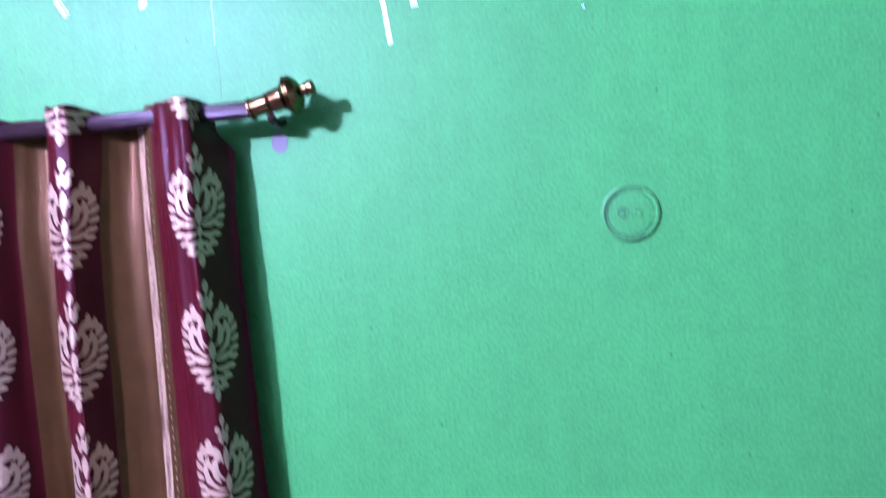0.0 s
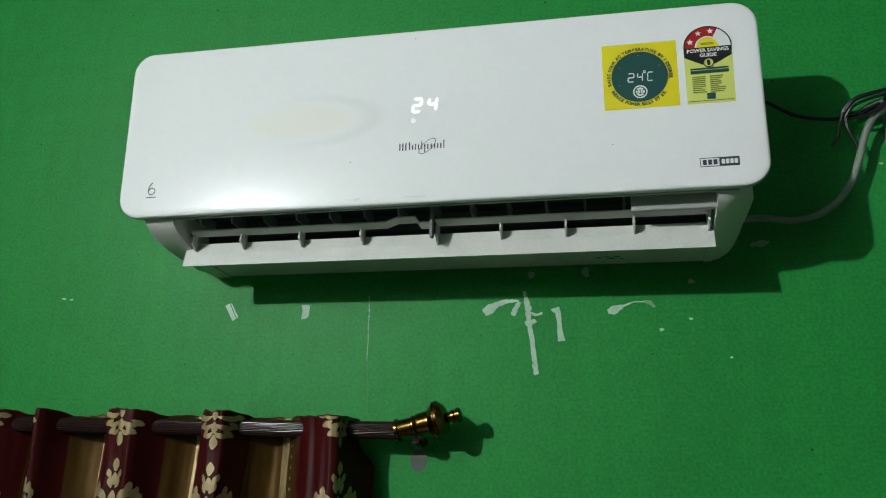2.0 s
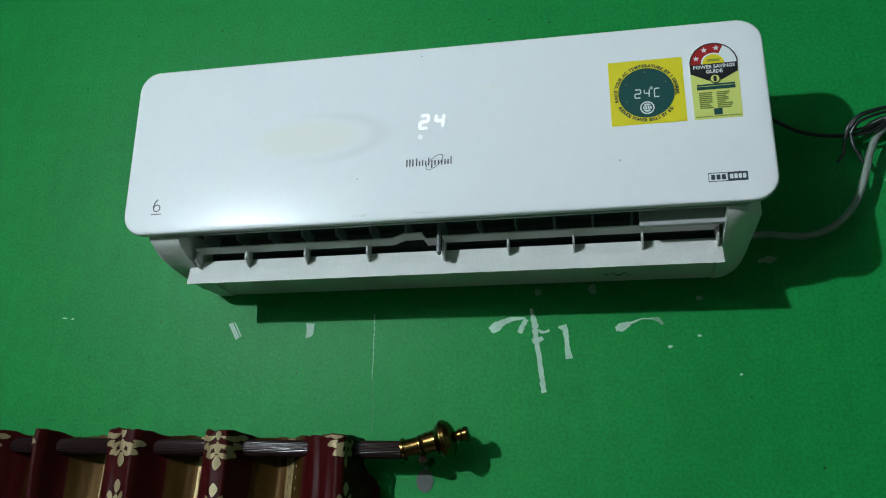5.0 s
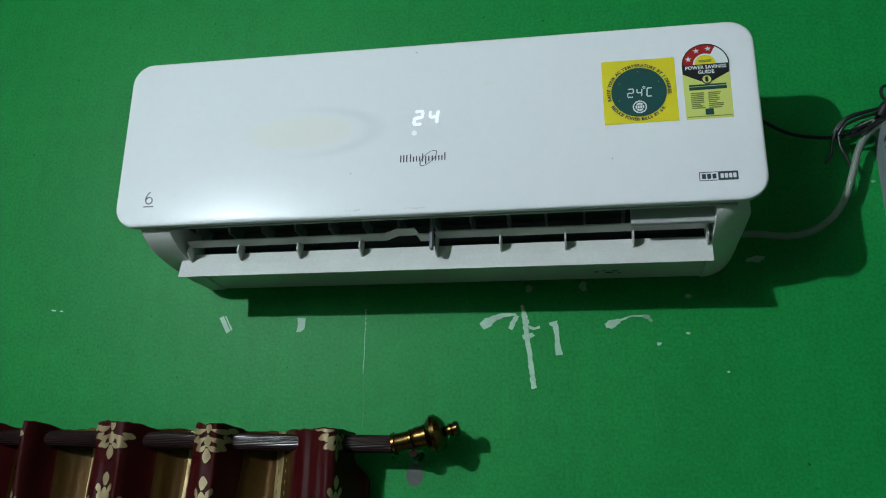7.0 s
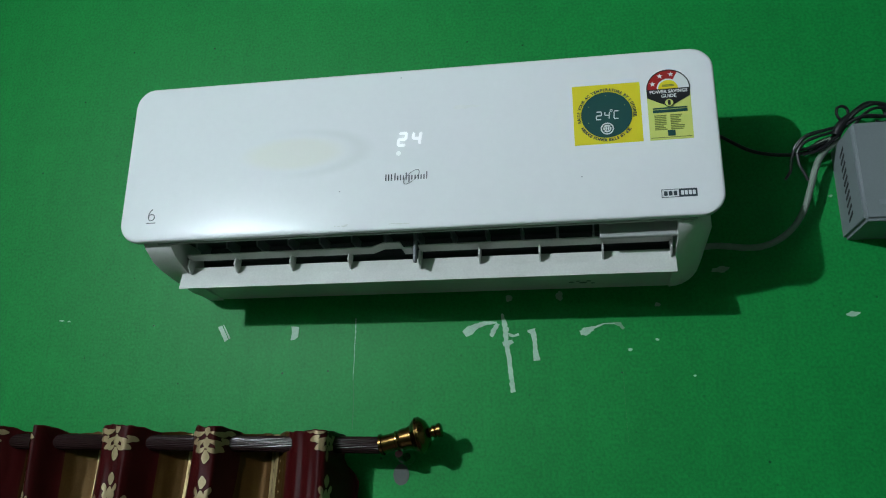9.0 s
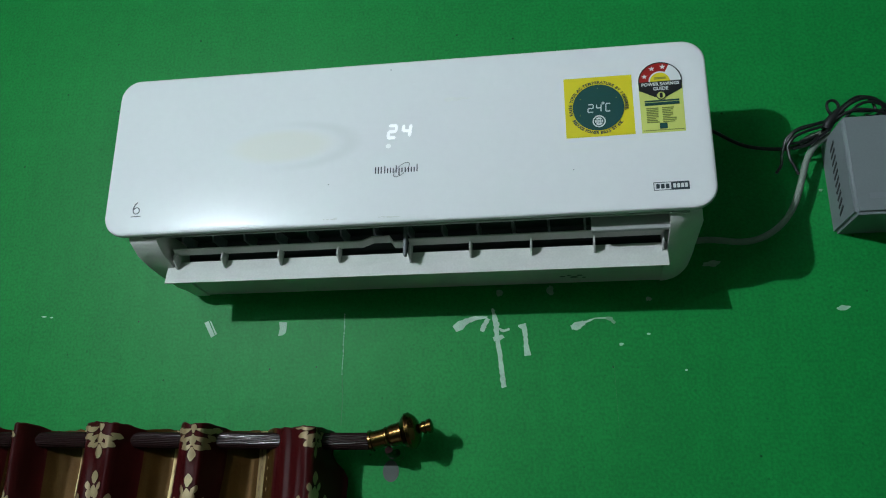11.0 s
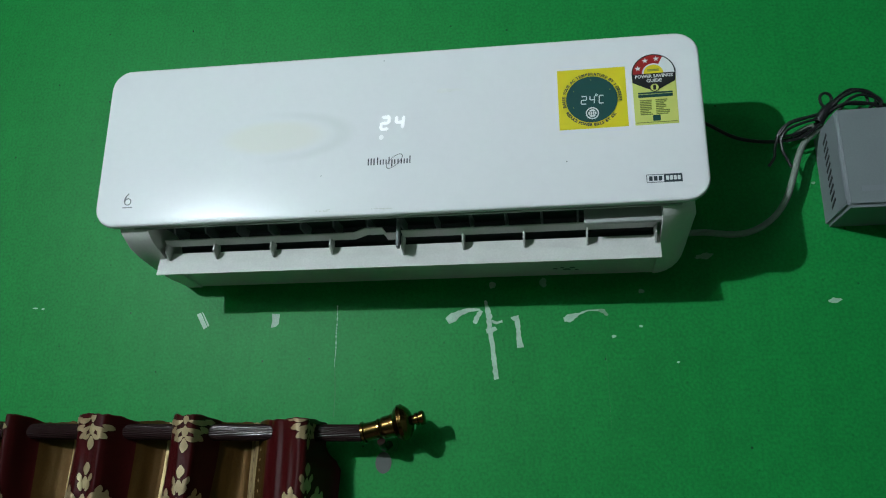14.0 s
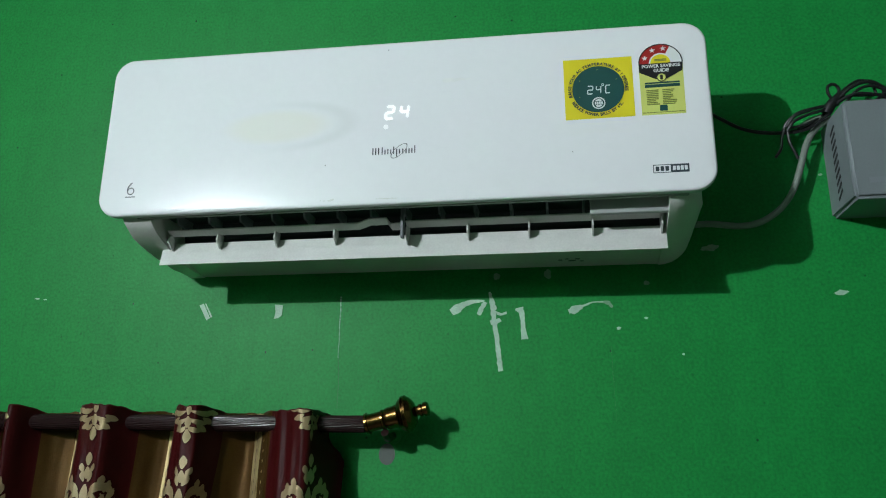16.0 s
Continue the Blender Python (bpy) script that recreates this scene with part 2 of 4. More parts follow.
# ---------- mesh helpers ----------
def finish(bm, name, mats, smooth=False):
    bmesh.ops.recalc_face_normals(bm, faces=bm.faces)
    me = bpy.data.meshes.new(name)
    bm.to_mesh(me)
    bm.free()
    for m in mats if isinstance(mats, (list, tuple)) else [mats]:
        me.materials.append(m)
    if smooth:
        me.shade_smooth()
        me.set_sharp_from_angle(angle=radians(40))
    return me


def part(name, bm, mats, parent, label="", smooth=False):
    ob = new(name, finish(bm, name, mats, smooth))
    ob.parent = parent
    return tagged(ob, label)


def thing(name, label, category, group="", kind=""):
    return tagged(new(name), label, category, group, kind)


def box(lo, hi, bevel=0.0, bm=None):
    bm = bm or bmesh.new()
    c = [(a + b) / 2 for a, b in zip(lo, hi)]
    s = [b - a for a, b in zip(lo, hi)]
    made = bmesh.ops.create_cube(bm, size=1, matrix=Matrix.Translation(c) @ Matrix.Diagonal((*s, 1)))
    if bevel:
        edges = list({e for v in made["verts"] for e in v.link_edges})
        bmesh.ops.bevel(bm, geom=edges, offset=bevel, segments=2, affect="EDGES", profile=0.6)
    return bm


def slab(points, y, thick=0.0006, bm=None):
    """A flat piece parallel to the wall: points (x, z), its face at y, its back behind it."""
    bm = bm or bmesh.new()
    front = [bm.verts.new((x, y, z)) for x, z in points]
    back = [bm.verts.new((x, y + thick, z)) for x, z in points]
    bm.faces.new(front)
    bm.faces.new(back[::-1])
    n = len(points)
    for i in range(n):
        bm.faces.new((front[i], back[i], back[(i + 1) % n], front[(i + 1) % n]))
    return bm


def prism(profile, x0, x1, bm=None):
    """A profile of (y, z) drawn out along x."""
    bm = bm or bmesh.new()
    a = [bm.verts.new((x0, y, z)) for y, z in profile]
    b = [bm.verts.new((x1, y, z)) for y, z in profile]
    bm.faces.new(a)
    bm.faces.new(b[::-1])
    n = len(profile)
    for i in range(n):
        bm.faces.new((a[i], b[i], b[(i + 1) % n], a[(i + 1) % n]))
    return bm


def rounded(x0, x1, z0, z1, r, steps=8):
    out = []
    for cx, cz, a0 in ((x1 - r, z1 - r, 0), (x0 + r, z1 - r, 90), (x0 + r, z0 + r, 180), (x1 - r, z0 + r, 270)):
        for i in range(steps + 1):
            a = radians(a0 + 90 * i / steps)
            out.append((cx + r * math.cos(a), cz + r * math.sin(a)))
    return out


def disc(cx, cz, r, n=32, a0=0.0, a1=360.0, rz=None):
    full = abs(a1 - a0) >= 360
    k = n if full else n + 1
    return [(cx + r * math.cos(radians(a0 + (a1 - a0) * i / n)), cz + (rz or r) * math.sin(radians(a0 + (a1 - a0) * i / n))) for i in range(k)]


def ring(cx, cz, r0, r1, y, thick=0.0006, n=36, a0=0.0, a1=360.0, squash=1.0, turn=0.0, bm=None):
    """A flat ring or an arc of one."""
    bm = bm or bmesh.new()
    ct, st = math.cos(radians(turn)), math.sin(radians(turn))

    def at(r, a, yy):
        u, v = r * math.cos(radians(a)), r * math.sin(radians(a)) * squash
        return bm.verts.new((cx + u * ct - v * st, yy, cz + u * st + v * ct))

    loops = [[at(r, a0 + (a1 - a0) * i / n, yy) for r, yy in ((r0, y), (r1, y), (r1, y + thick), (r0, y + thick))] for i in range(n + 1)]
    for a, b in zip(loops, loops[1:]):
        for j in range(4):
            bm.faces.new((a[j], a[(j + 1) % 4], b[(j + 1) % 4], b[j]))
    bmesh.ops.remove_doubles(bm, verts=bm.verts, dist=1e-6)
    return bm


def smooth_line(points, steps=8):
    p = [Vector(q) for q in points]
    p = [2 * p[0] - p[1], *p, 2 * p[-1] - p[-2]]
    out = []
    for a, b, c, d in zip(p, p[1:], p[2:], p[3:]):
        for i in range(steps):
            t = i / steps
            out.append(0.5 * (2 * b + (c - a) * t + (2 * a - 5 * b + 4 * c - d) * t * t + (3 * b - a - 3 * c + d) * t ** 3))
    return out + [p[-2]]


def tube(points, r, bm=None, sides=10, steps=8):
    bm = bm or bmesh.new()
    line = smooth_line(points, steps)
    last = None
    side = Vector((0, -1, 0))
    for i, q in enumerate(line):
        way = (line[min(i + 1, len(line) - 1)] - line[max(i - 1, 0)]).normalized()
        side = (side - way * side.dot(way)).normalized()
        up = way.cross(side)
        loop = [bm.verts.new(q + r * (math.cos(a) * side + math.sin(a) * up)) for a in (2 * math.pi * k / sides for k in range(sides))]
        if last:
            for k in range(sides):
                bm.faces.new((last[k], last[(k + 1) % sides], loop[(k + 1) % sides], loop[k]))
        else:
            bm.faces.new(loop[::-1])
        last = loop
    bm.faces.new(last)
    return bm


def lathe(profile, n=36, bm=None):
    """Turns (x, r) about the x axis."""
    bm = bm or bmesh.new()
    last = None
    for x, r in profile:
        loop = [bm.verts.new((x, r * math.cos(2 * math.pi * k / n), r * math.sin(2 * math.pi * k / n))) for k in range(n)]
        if last:
            for k in range(n):
                bm.faces.new((last[k], last[(k + 1) % n], loop[(k + 1) % n], loop[k]))
        else:
            bm.faces.new(loop)
        last = loop
    bm.faces.new(last[::-1])
    return bm


def letters(text, size, place, bm, bold=0.0):
    """Adds a line of the built-in font, centred, by place(x, z) -> point."""
    cu = bpy.data.curves.new("line", "FONT")
    cu.body, cu.size, cu.align_x, cu.offset = text, size, "CENTER", bold
    cu.resolution_u = 2
    ob = bpy.data.objects.new("line", cu)
    me = bpy.data.meshes.new_from_object(ob)
    verts = [bm.verts.new(place(v.co.x, v.co.y)) for v in me.vertices]
    for f in me.polygons:
        bm.faces.new([verts[i] for i in f.vertices])
    bpy.data.objects.remove(ob)
    bpy.data.curves.remove(cu)
    bpy.data.meshes.remove(me)
    return bm


# ---------- the room ----------
LEFT, RIGHT, BACK, TOP = -2.5, 2.3, -2.53, 3.2


def setting(name, lo, hi, mat, label):
    ob = new(name, finish(box(lo, hi), name, mat))
    return tagged(ob, label, name.split("_")[0], kind="structure")


wall = setting("wall_north", (LEFT, 0, 0), (RIGHT, 0.15, TOP), paint_green, "green emulsion-painted plaster wall with chips and runs")
setting("wall_south", (LEFT, BACK - 0.15, 0), (RIGHT, BACK, TOP), plain_wall, "plain green plaster wall facing the air conditioner")
setting("wall_west", (LEFT - 0.15, BACK, 0), (LEFT, 0, TOP), plain_wall, "plain green plaster side wall of the room")
setting("wall_east", (RIGHT, BACK, 0), (RIGHT + 0.15, 0, TOP), plain_wall, "plain green plaster side wall of the room")
setting("floor", (LEFT - 0.15, BACK - 0.15, -0.12), (RIGHT + 0.15, 0.15, 0), floor_tile, "plain dark tiled floor of the room")
setting("ceiling", (LEFT - 0.15, BACK - 0.15, TOP), (RIGHT + 0.15, 0.15, TOP + 0.12), paint_ceiling, "plain grey distempered flat ceiling of the room")

# the lit bulb on the opposite wall
lamp = thing("wall_bulb", "lit white bulb in an angled white holder on the wall", "lamp")
lamp.matrix_world = Matrix.Translation(LAMP) @ Vector((1.0, -0.10, -0.15)).to_track_quat("X", "Z").to_matrix().to_4x4()
dome = [(0.015 * math.sin(radians(a)), 0.032 * math.cos(radians(a))) for a in range(0, 90, 9)]
part("bulb", lathe(dome, 24), bulb_glow, lamp, "glowing white shallow dome", smooth=True)
part("bulb_base", lathe([(-0.001, 0.032), (-0.012, 0.031), (-0.040, 0.020), (-0.052, 0.015)], 24), holder_white, lamp, smooth=True)
part("holder", lathe([(-0.050, 0.017), (-0.052, 0.021), (-0.095, 0.021), (-0.100, 0.016)], 24), holder_white, lamp, smooth=True)
part("bracket", tube([(-0.09, 0.0, 0.0), (-0.12, -0.03, 0.0), (-0.10, -0.10, 0.01), (-0.06, -0.165, 0.01)], 0.012), holder_white, lamp, smooth=True)

# ---------- marks on the wall ----------
CHIPS = []


def chip(points, mat=filler, name="paint_chip", label="", thick=0.0008):
    CHIPS.append(name)
    thick += 0.000012 * len(CHIPS)
    return part(name, slab(points, -thick, thick), mat, wall, label)


def smear(line, widths, mat=filler):
    """A brushed smear along points (x, z) with a width at each."""
    fine, wide = [], []
    for i in range(len(line) - 1):
        for k in range(4):
            t = k / 4
            fine.append((line[i][0] * (1 - t) + line[i + 1][0] * t + random.uniform(-0.0005, 0.0005), line[i][1] * (1 - t) + line[i + 1][1] * t))
            wide.append(widths[i] * (1 - t) + widths[i + 1] * t)
    line, widths = fine + [line[-1]], wide + [widths[-1]]
    left, right = [], []
    for i, (x, z) in enumerate(line):
        a, b = line[max(i - 1, 0)], line[min(i + 1, len(line) - 1)]
        d = Vector((b[0] - a[0], b[1] - a[1])).normalized()
        w = widths[i] / 2 * random.uniform(0.72, 1.22)
        left.append((x - d.y * w, z + d.x * w))
        right.append((x + d.y * w, z - d.x * w))
    return chip(left + right[::-1], mat, "filler_smear")


def blob(cx, cz, w, h, mat=filler, turn=0.0, n=15, name="paint_chip"):
    pts = []
    for i in range(n):
        a = 2 * math.pi * i / n
        k = random.uniform(0.70, 1.15)
        u, v = w / 2 * k * math.cos(a), h / 2 * k * math.sin(a)
        c, s = math.cos(radians(turn)), math.sin(radians(turn))
        pts.append((cx + u * c - v * s, cz + u * s + v * c))
    return chip(pts, mat, name)


chip([(-0.4170, 2.2520), (-0.4095, 2.2550), (-0.3945, 2.2285), (-0.4010, 2.2245)])
chip([(-0.4075, 2.2560), (-0.4045, 2.2545), (-0.3905, 2.2310), (-0.3930, 2.2290)])
chip([(-0.272, 2.250), (-0.257, 2.249), (-0.258, 2.231), (-0.264, 2.226), (-0.272, 2.225), (-0.270, 2.238)])
blob(0.124, 2.291, 0.012, 0.013, filler_faint)
blob(0.210, 2.292, 0.012, 0.017, filler_faint)
blob(0.474, 2.329, 0.030, 0.011, filler_faint, 5)
blob(0.370, 2.273, 0.011, 0.007, filler_faint)
smear([(0.046, 2.230), (0.056, 2.236), (0.067, 2.243), (0.082, 2.248), (0.103, 2.249)], [0.010, 0.014, 0.010, 0.006, 0.003])
smear([(0.104, 2.247), (0.098, 2.236), (0.093, 2.225)], [0.007, 0.009, 0.007])
smear([(0.112, 2.264), (0.115, 2.250), (0.118, 2.238), (0.118, 2.226), (0.120, 2.210), (0.123, 2.190), (0.126, 2.165), (0.128, 2.145), (0.130, 2.131)],
      [0.004, 0.007, 0.010, 0.008, 0.009, 0.008, 0.008, 0.009, 0.010])
chip([(0.122, 2.231), (0.132, 2.227), (0.140, 2.230), (0.141, 2.226), (0.130, 2.223), (0.124, 2.225)])
chip([(0.112, 2.215), (0.128, 2.219), (0.132, 2.214), (0.122, 2.208), (0.114, 2.208)])
smear([(0.161, 2.236), (0.165, 2.229), (0.167, 2.214), (0.168, 2.199), (0.170, 2.183)], [0.014, 0.009, 0.008, 0.009, 0.010])
smear([(0.243, 2.228), (0.253, 2.231), (0.264, 2.236)], [0.008, 0.013, 0.008])
smear([(0.264, 2.236), (0.283, 2.243), (0.302, 2.243)], [0.004, 0.002, 0.002])
smear([(0.300, 2.243), (0.308, 2.241), (0.314, 2.234)], [0.004, 0.006, 0.004], filler_faint)
blob(0.322, 2.199, 0.008, 0.005)
blob(0.366, 2.215, 0.007, 0.004, turn=-10)
blob(0.420, 2.156, 0.005, 0.003)
blob(0.663, 2.250, 0.021, 0.009, turn=4)
blob(0.656, 2.447, 0.006, 0.005, filler_faint)
blob(-0.752, 2.272, 0.010, 0.003)
blob(-0.735, 2.270, 0.006, 0.003)
for x, z in ((-0.550, 2.258), (-0.283, 2.166), (-0.197, 2.169), (0.307, 2.162), (-0.492, 2.848), (-0.66, 2.70)):
    blob(x, z, 0.0024, 0.0036, dirt, name="dirt_speck")
# a glossy run of paint below the unit: a thin rounded ridge, swelling into beads; their glints are painted pale
bm = bmesh.new()
last = None
for i in range(241):
    z = 2.262 - 0.112 * i / 240
    fade = min(1.0, max(0.0, (z - 2.140) / 0.07))
    r = 0.0003 + fade * 0.0012 * max(0.0, 0.35 + 0.65 * math.sin(z * 950 + 3 * math.sin(z * 170)))
    x = -0.1500 + 0.0004 * math.sin(z * 130)
    loop = [bm.verts.new((x + r * math.cos(q), -0.0001 - 0.8 * r * math.sin(q), z)) for q in (math.pi * k / 6 for k in range(7))]
    if last:
        for k in range(6):
            bm.faces.new((last[k], last[k + 1], loop[k + 1], loop[k]))
    last = loop
part("drip_run", bm, glint_run, wall, "glossy run of beads with its glints put in as pale colour", smooth=True)
chip([(-0.1505, 2.155), (-0.1491, 2.155), (-0.1462, 2.110), (-0.1470, 2.070), (-0.1482, 2.070), (-0.1476, 2.110)], hairline, "hairline_run", thick=0.0002)
chip([(0.3085, 2.17), (0.3091, 2.17), (0.3116, 2.05), (0.3112, 2.05)], hairline, "hairline_run", thick=0.0002)
part("round_patch", slab(disc(-0.058, 1.997, 0.0135, 24, rz=0.017), -0.0010, 0.001), old_patch, wall, "grey unpainted round patch")

# round painted-over cover on a junction box
cover = thing("junction_cover", "round green painted-over plastic cover on the wall", "cover plate")
prof = [(0.0, 0.043), (0.0035, 0.043), (0.0050, 0.0415), (0.0055, 0.039), (0.0040, 0.0375), (0.0038, 0.034), (0.0052, 0.033), (0.0056, 0.030), (0.0056, 0.0005)]
bm = lathe([(-x, r) for x, r in prof], 48)
bmesh.ops.rotate(bm, verts=bm.verts, cent=(0, 0, 0), matrix=Matrix.Rotation(radians(90), 3, "Z"))
part("disc", bm, paint_green, cover, smooth=True)
for sx, sz, r in ((-0.012, 0.0, 0.0045), (0.013, -0.001, 0.0045)):
    bm = lathe([(0.0, r), (-0.0022, r), (-0.0032, r * 0.7)], 16)
    bmesh.ops.rotate(bm, verts=bm.verts, cent=(0, 0, 0), matrix=Matrix.Rotation(radians(90), 3, "Z"))
    bmesh.ops.translate(bm, verts=bm.verts, vec=(sx, -0.0054, sz))
    part("screw_head", bm, paint_green, cover, smooth=True)
for k in range(3):
    part("raised_mark", box((-0.006 + 0.005 * k, -0.0068, -0.009), (-0.0035 + 0.005 * k, -0.0054, 0.008), 0.0004), paint_green, cover)
# darker green arcs that trace the cover's rings, rim and screw heads
dark_line = material("dark_green_line", (0.006, 0.075, 0.02), 0.8, spread=0.3, scale=90)
for r0, r1, a0, a1 in ((0.0370, 0.0392, 60, 300), (0.0325, 0.0336, 100, 330), (0.0432, 0.0446, -80, 60)):
    part("grime_line", ring(0, 0, r0, r1, -0.0062 if r1 < 0.04 else -0.0009, 0.0008, 30, a0, a1), dark_line, cover, "thin dark green arc on the cover")
for cx, cz, r in ((-0.010, 0.001, 0.0085), (-0.010, 0.001, 0.0040), (0.012, 0.001, 0.0045)):
    part("grime_line", ring(cx, cz, r * 0.68, r, -0.0066, 0.0008, 14, 20, 310), dark_line, cover, "thin dark green arc on the cover")
cover.location = (0.470, 0, 1.849)


# ---------- air conditioner ----------
PX0, PX1, PZ0, PZ1, PY = -0.4990, 0.4550, 2.356, 2.6285, -0.208
BX0, BX1 = -0.464, 0.436
ac = thing("air_conditioner", "white split air conditioner with an open louvre on the green wall", "air conditioner")

# casing: profile drawn out along x, with the outlet cut into its lower front
case_profile = [(0, 2.602), (-0.14, 2.606), (-0.178, 2.59), (-0.190, 2.57), (-0.190, 2.362), (-0.172, 2.362), (-0.160, 2.371),
                (-0.100, 2.372), (-0.082, 2.352), (-0.080, 2.326), (-0.090, 2.3215), (-0.088, 2.3180), (-0.05, 2.3110), (0, 2.3050)]
bm = prism(case_profile, BX0 + 0.034, BX1 - 0.034)
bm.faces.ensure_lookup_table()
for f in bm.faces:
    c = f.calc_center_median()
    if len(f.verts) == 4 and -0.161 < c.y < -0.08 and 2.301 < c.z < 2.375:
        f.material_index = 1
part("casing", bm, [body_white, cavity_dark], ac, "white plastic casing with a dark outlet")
cap_profile = [(0, 2.602), (-0.14, 2.606), (-0.178, 2.59), (-0.190, 2.57), (-0.192, 2.357), (-0.188, 2.350), (-0.178, 2.342), (-0.160, 2.333),
               (-0.135, 2.324), (-0.11, 2.3170), (-0.08, 2.3110), (-0.05, 2.3060), (0, 2.3030)]
bm = prism(cap_profile, BX0, BX0 + 0.052)
for v in bm.verts:
    if abs(v.co.x - BX0) < 1e-6 and v.co.z < 2.36:
        v.co.x += 0.020 * ((2.36 - v.co.z) / 0.055) ** 2
rim = [e for e in bm.edges if all(abs(v.co.x - BX0) < 0.034 for v in e.verts)]
bmesh.ops.bevel(bm, geom=rim, offset=0.004, segments=3, affect="EDGES")
part("end_cap", bm, body_white, ac, "curved white end cap", smooth=True)
bm = bmesh.new()
last = None
for turn in (0, 12, 24, 36, 48, 60, 70, 80, 90):
    k = 1 - math.cos(radians(turn))
    x = BX1 - 0.046 + 0.054 * math.sin(radians(turn))
    loop = [bm.verts.new((x, y * (1 - 0.34 * k), z + (0.052 * k * min(1.0, (2.36 - z) / 0.05) if z < 2.36 else 0.0))) for y, z in cap_profile]
    if last:
        for i in range(len(loop)):
            j = (i + 1) % len(loop)
            bm.faces.new((last[i], last[j], loop[j], loop[i]))
    else:
        bm.faces.new(loop)
    last = loop
bm.faces.new(last[::-1])
part("end_cap", bm, body_white, ac, "rounded white end cap", smooth=True)

for x, y, w in ((0.232, -0.030, 0.009), (0.243, -0.034, 0.007), (0.251, -0.026, 0.013), (0.260, -0.033, 0.010), (0.267, -0.024, 0.007)):
    bm = bmesh.new()
    z = 2.305 - 0.0062 * y / -0.05 + 0.0126 * y / -0.05 - 0.0006
    bmesh.ops.create_circle(bm, cap_ends=True, radius=w / 2, segments=9, matrix=Matrix.Translation((x, y, z)))
    part("smudge", bm, ink, ac, "dark smudge under the casing")

# front panel with rounded rim
levels = ((0.003, -0.1925), (0.0006, -0.1945), (0.0, -0.1985), (0.0, -0.2035), (0.0006, -0.2060), (0.0020, -0.2073), (0.0050, -0.2078), (0.012, PY))
bm = bmesh.new()
last = None
for inset, y in levels:
    loop = []
    for x, z in rounded(PX0 + inset, PX1 - inset, PZ0 + inset, PZ1 - inset, 0.034 - inset * 0.8, 10):
        lean = (z - PZ0) / (PZ1 - PZ0)
        loop.append(bm.verts.new((x - 0.003 * lean * (x < 0), y, z - 0.016 * lean * (x - PX0) / (PX1 - PX0) + 0.008 * lean)))
    if last:
        for k in range(len(loop)):
            bm.faces.new((last[k], last[(k + 1) % len(loop)], loop[(k + 1) % len(loop)], loop[k]))
    else:
        bm.faces.new(loop[::-1])
    last = loop
bm.faces.new(last)
for k in range(1, 24):
    bmesh.ops.bisect_plane(bm, geom=bm.verts[:] + bm.edges[:] + bm.faces[:], plane_co=(0, 0, PZ0 + 0.012 * k), plane_no=(0, 0, 1))
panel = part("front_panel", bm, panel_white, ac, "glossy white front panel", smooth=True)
part("panel_lip", box((BX0 + 0.03, -0.1955, 2.3545), (BX1 - 0.02, -0.190, 2.361), 0.001), plate_grey, ac, "grey lip under the panel")

# outlet: vertical vanes, a closed plate, louvre
for k in range(13):
    x = -0.385 + 0.0545 * k
    if x > 0.27:
        break
    part("air_vane", prism([(-0.164, 2.371), (-0.112, 2.371), (-0.118, 2.352), (-0.158, 2.3555)], x, x + 0.003), vane_grey, ac, "dark grey vertical vane")
part("outlet_plate", box((0.279, -0.170, 2.340), (0.392, -0.160, 2.372), 0.002), plate_grey, ac, "grey closing plate")
LX0, LX1 = -0.406, 0.386
louvre = part("louvre", prism([(-0.1345, 2.2938), (-0.1342, 2.2968), (-0.1300, 2.3150), (-0.1250, 2.3320), (-0.1225, 2.3318), (-0.1272, 2.3145), (-0.1310, 2.2938)], -0.423, 0.390),
              louvre_white, ac, "wide dusty white louvre blade tilted down")
blade = [(-0.1345, 2.3410), (-0.1350, 2.3428), (-0.1482, 2.3490), (-0.1487, 2.3470)]
up = [(y, z + 0.0065) for y, z in blade]
low_blade = [(y, z - 0.003) for y, z in blade]
bm = prism(blade, LX0, -0.080)
prism(up, -0.062, -0.034, bm)
for xa, xb, pa, pb in ((-0.080, -0.062, blade, up), (-0.034, -0.027, up, low_blade), (-0.027, -0.008, low_blade, low_blade)):
    a = [bm.verts.new((xa, y, z)) for y, z in pa]
    b = [bm.verts.new((xb, y, z)) for y, z in pb]
    bm.faces.new(a)
    bm.faces.new(b[::-1])
    for i in range(4):
        bm.faces.new((a[i], b[i], b[(i + 1) % 4], a[(i + 1) % 4]))
part("upper_blade", bm, louvre_white, louvre)
part("upper_blade", prism(blade, -0.003, LX1), louvre_white, louvre)
for x in (-0.404, -0.319, -0.220, -0.120, -0.002, 0.094, 0.188, 0.283, 0.383):
    deep = 0.006 if abs(x + 0.002) < 0.01 else 0.0
    part("louvre_rib", prism([(-0.1440, 2.3405), (-0.1370, 2.3440), (-0.1230, 2.3420), (-0.1260, 2.3180), (-0.1335, 2.3190 - deep), (-0.1465, 2.3295 - deep)], x - 0.0012, x + 0.0012), louvre_white, louvre)
part("louvre_support", box((-0.008, -0.162, 2.318), (-0.0035, -0.150, 2.366), 0.001), vane_grey, ac, "grey louvre support")

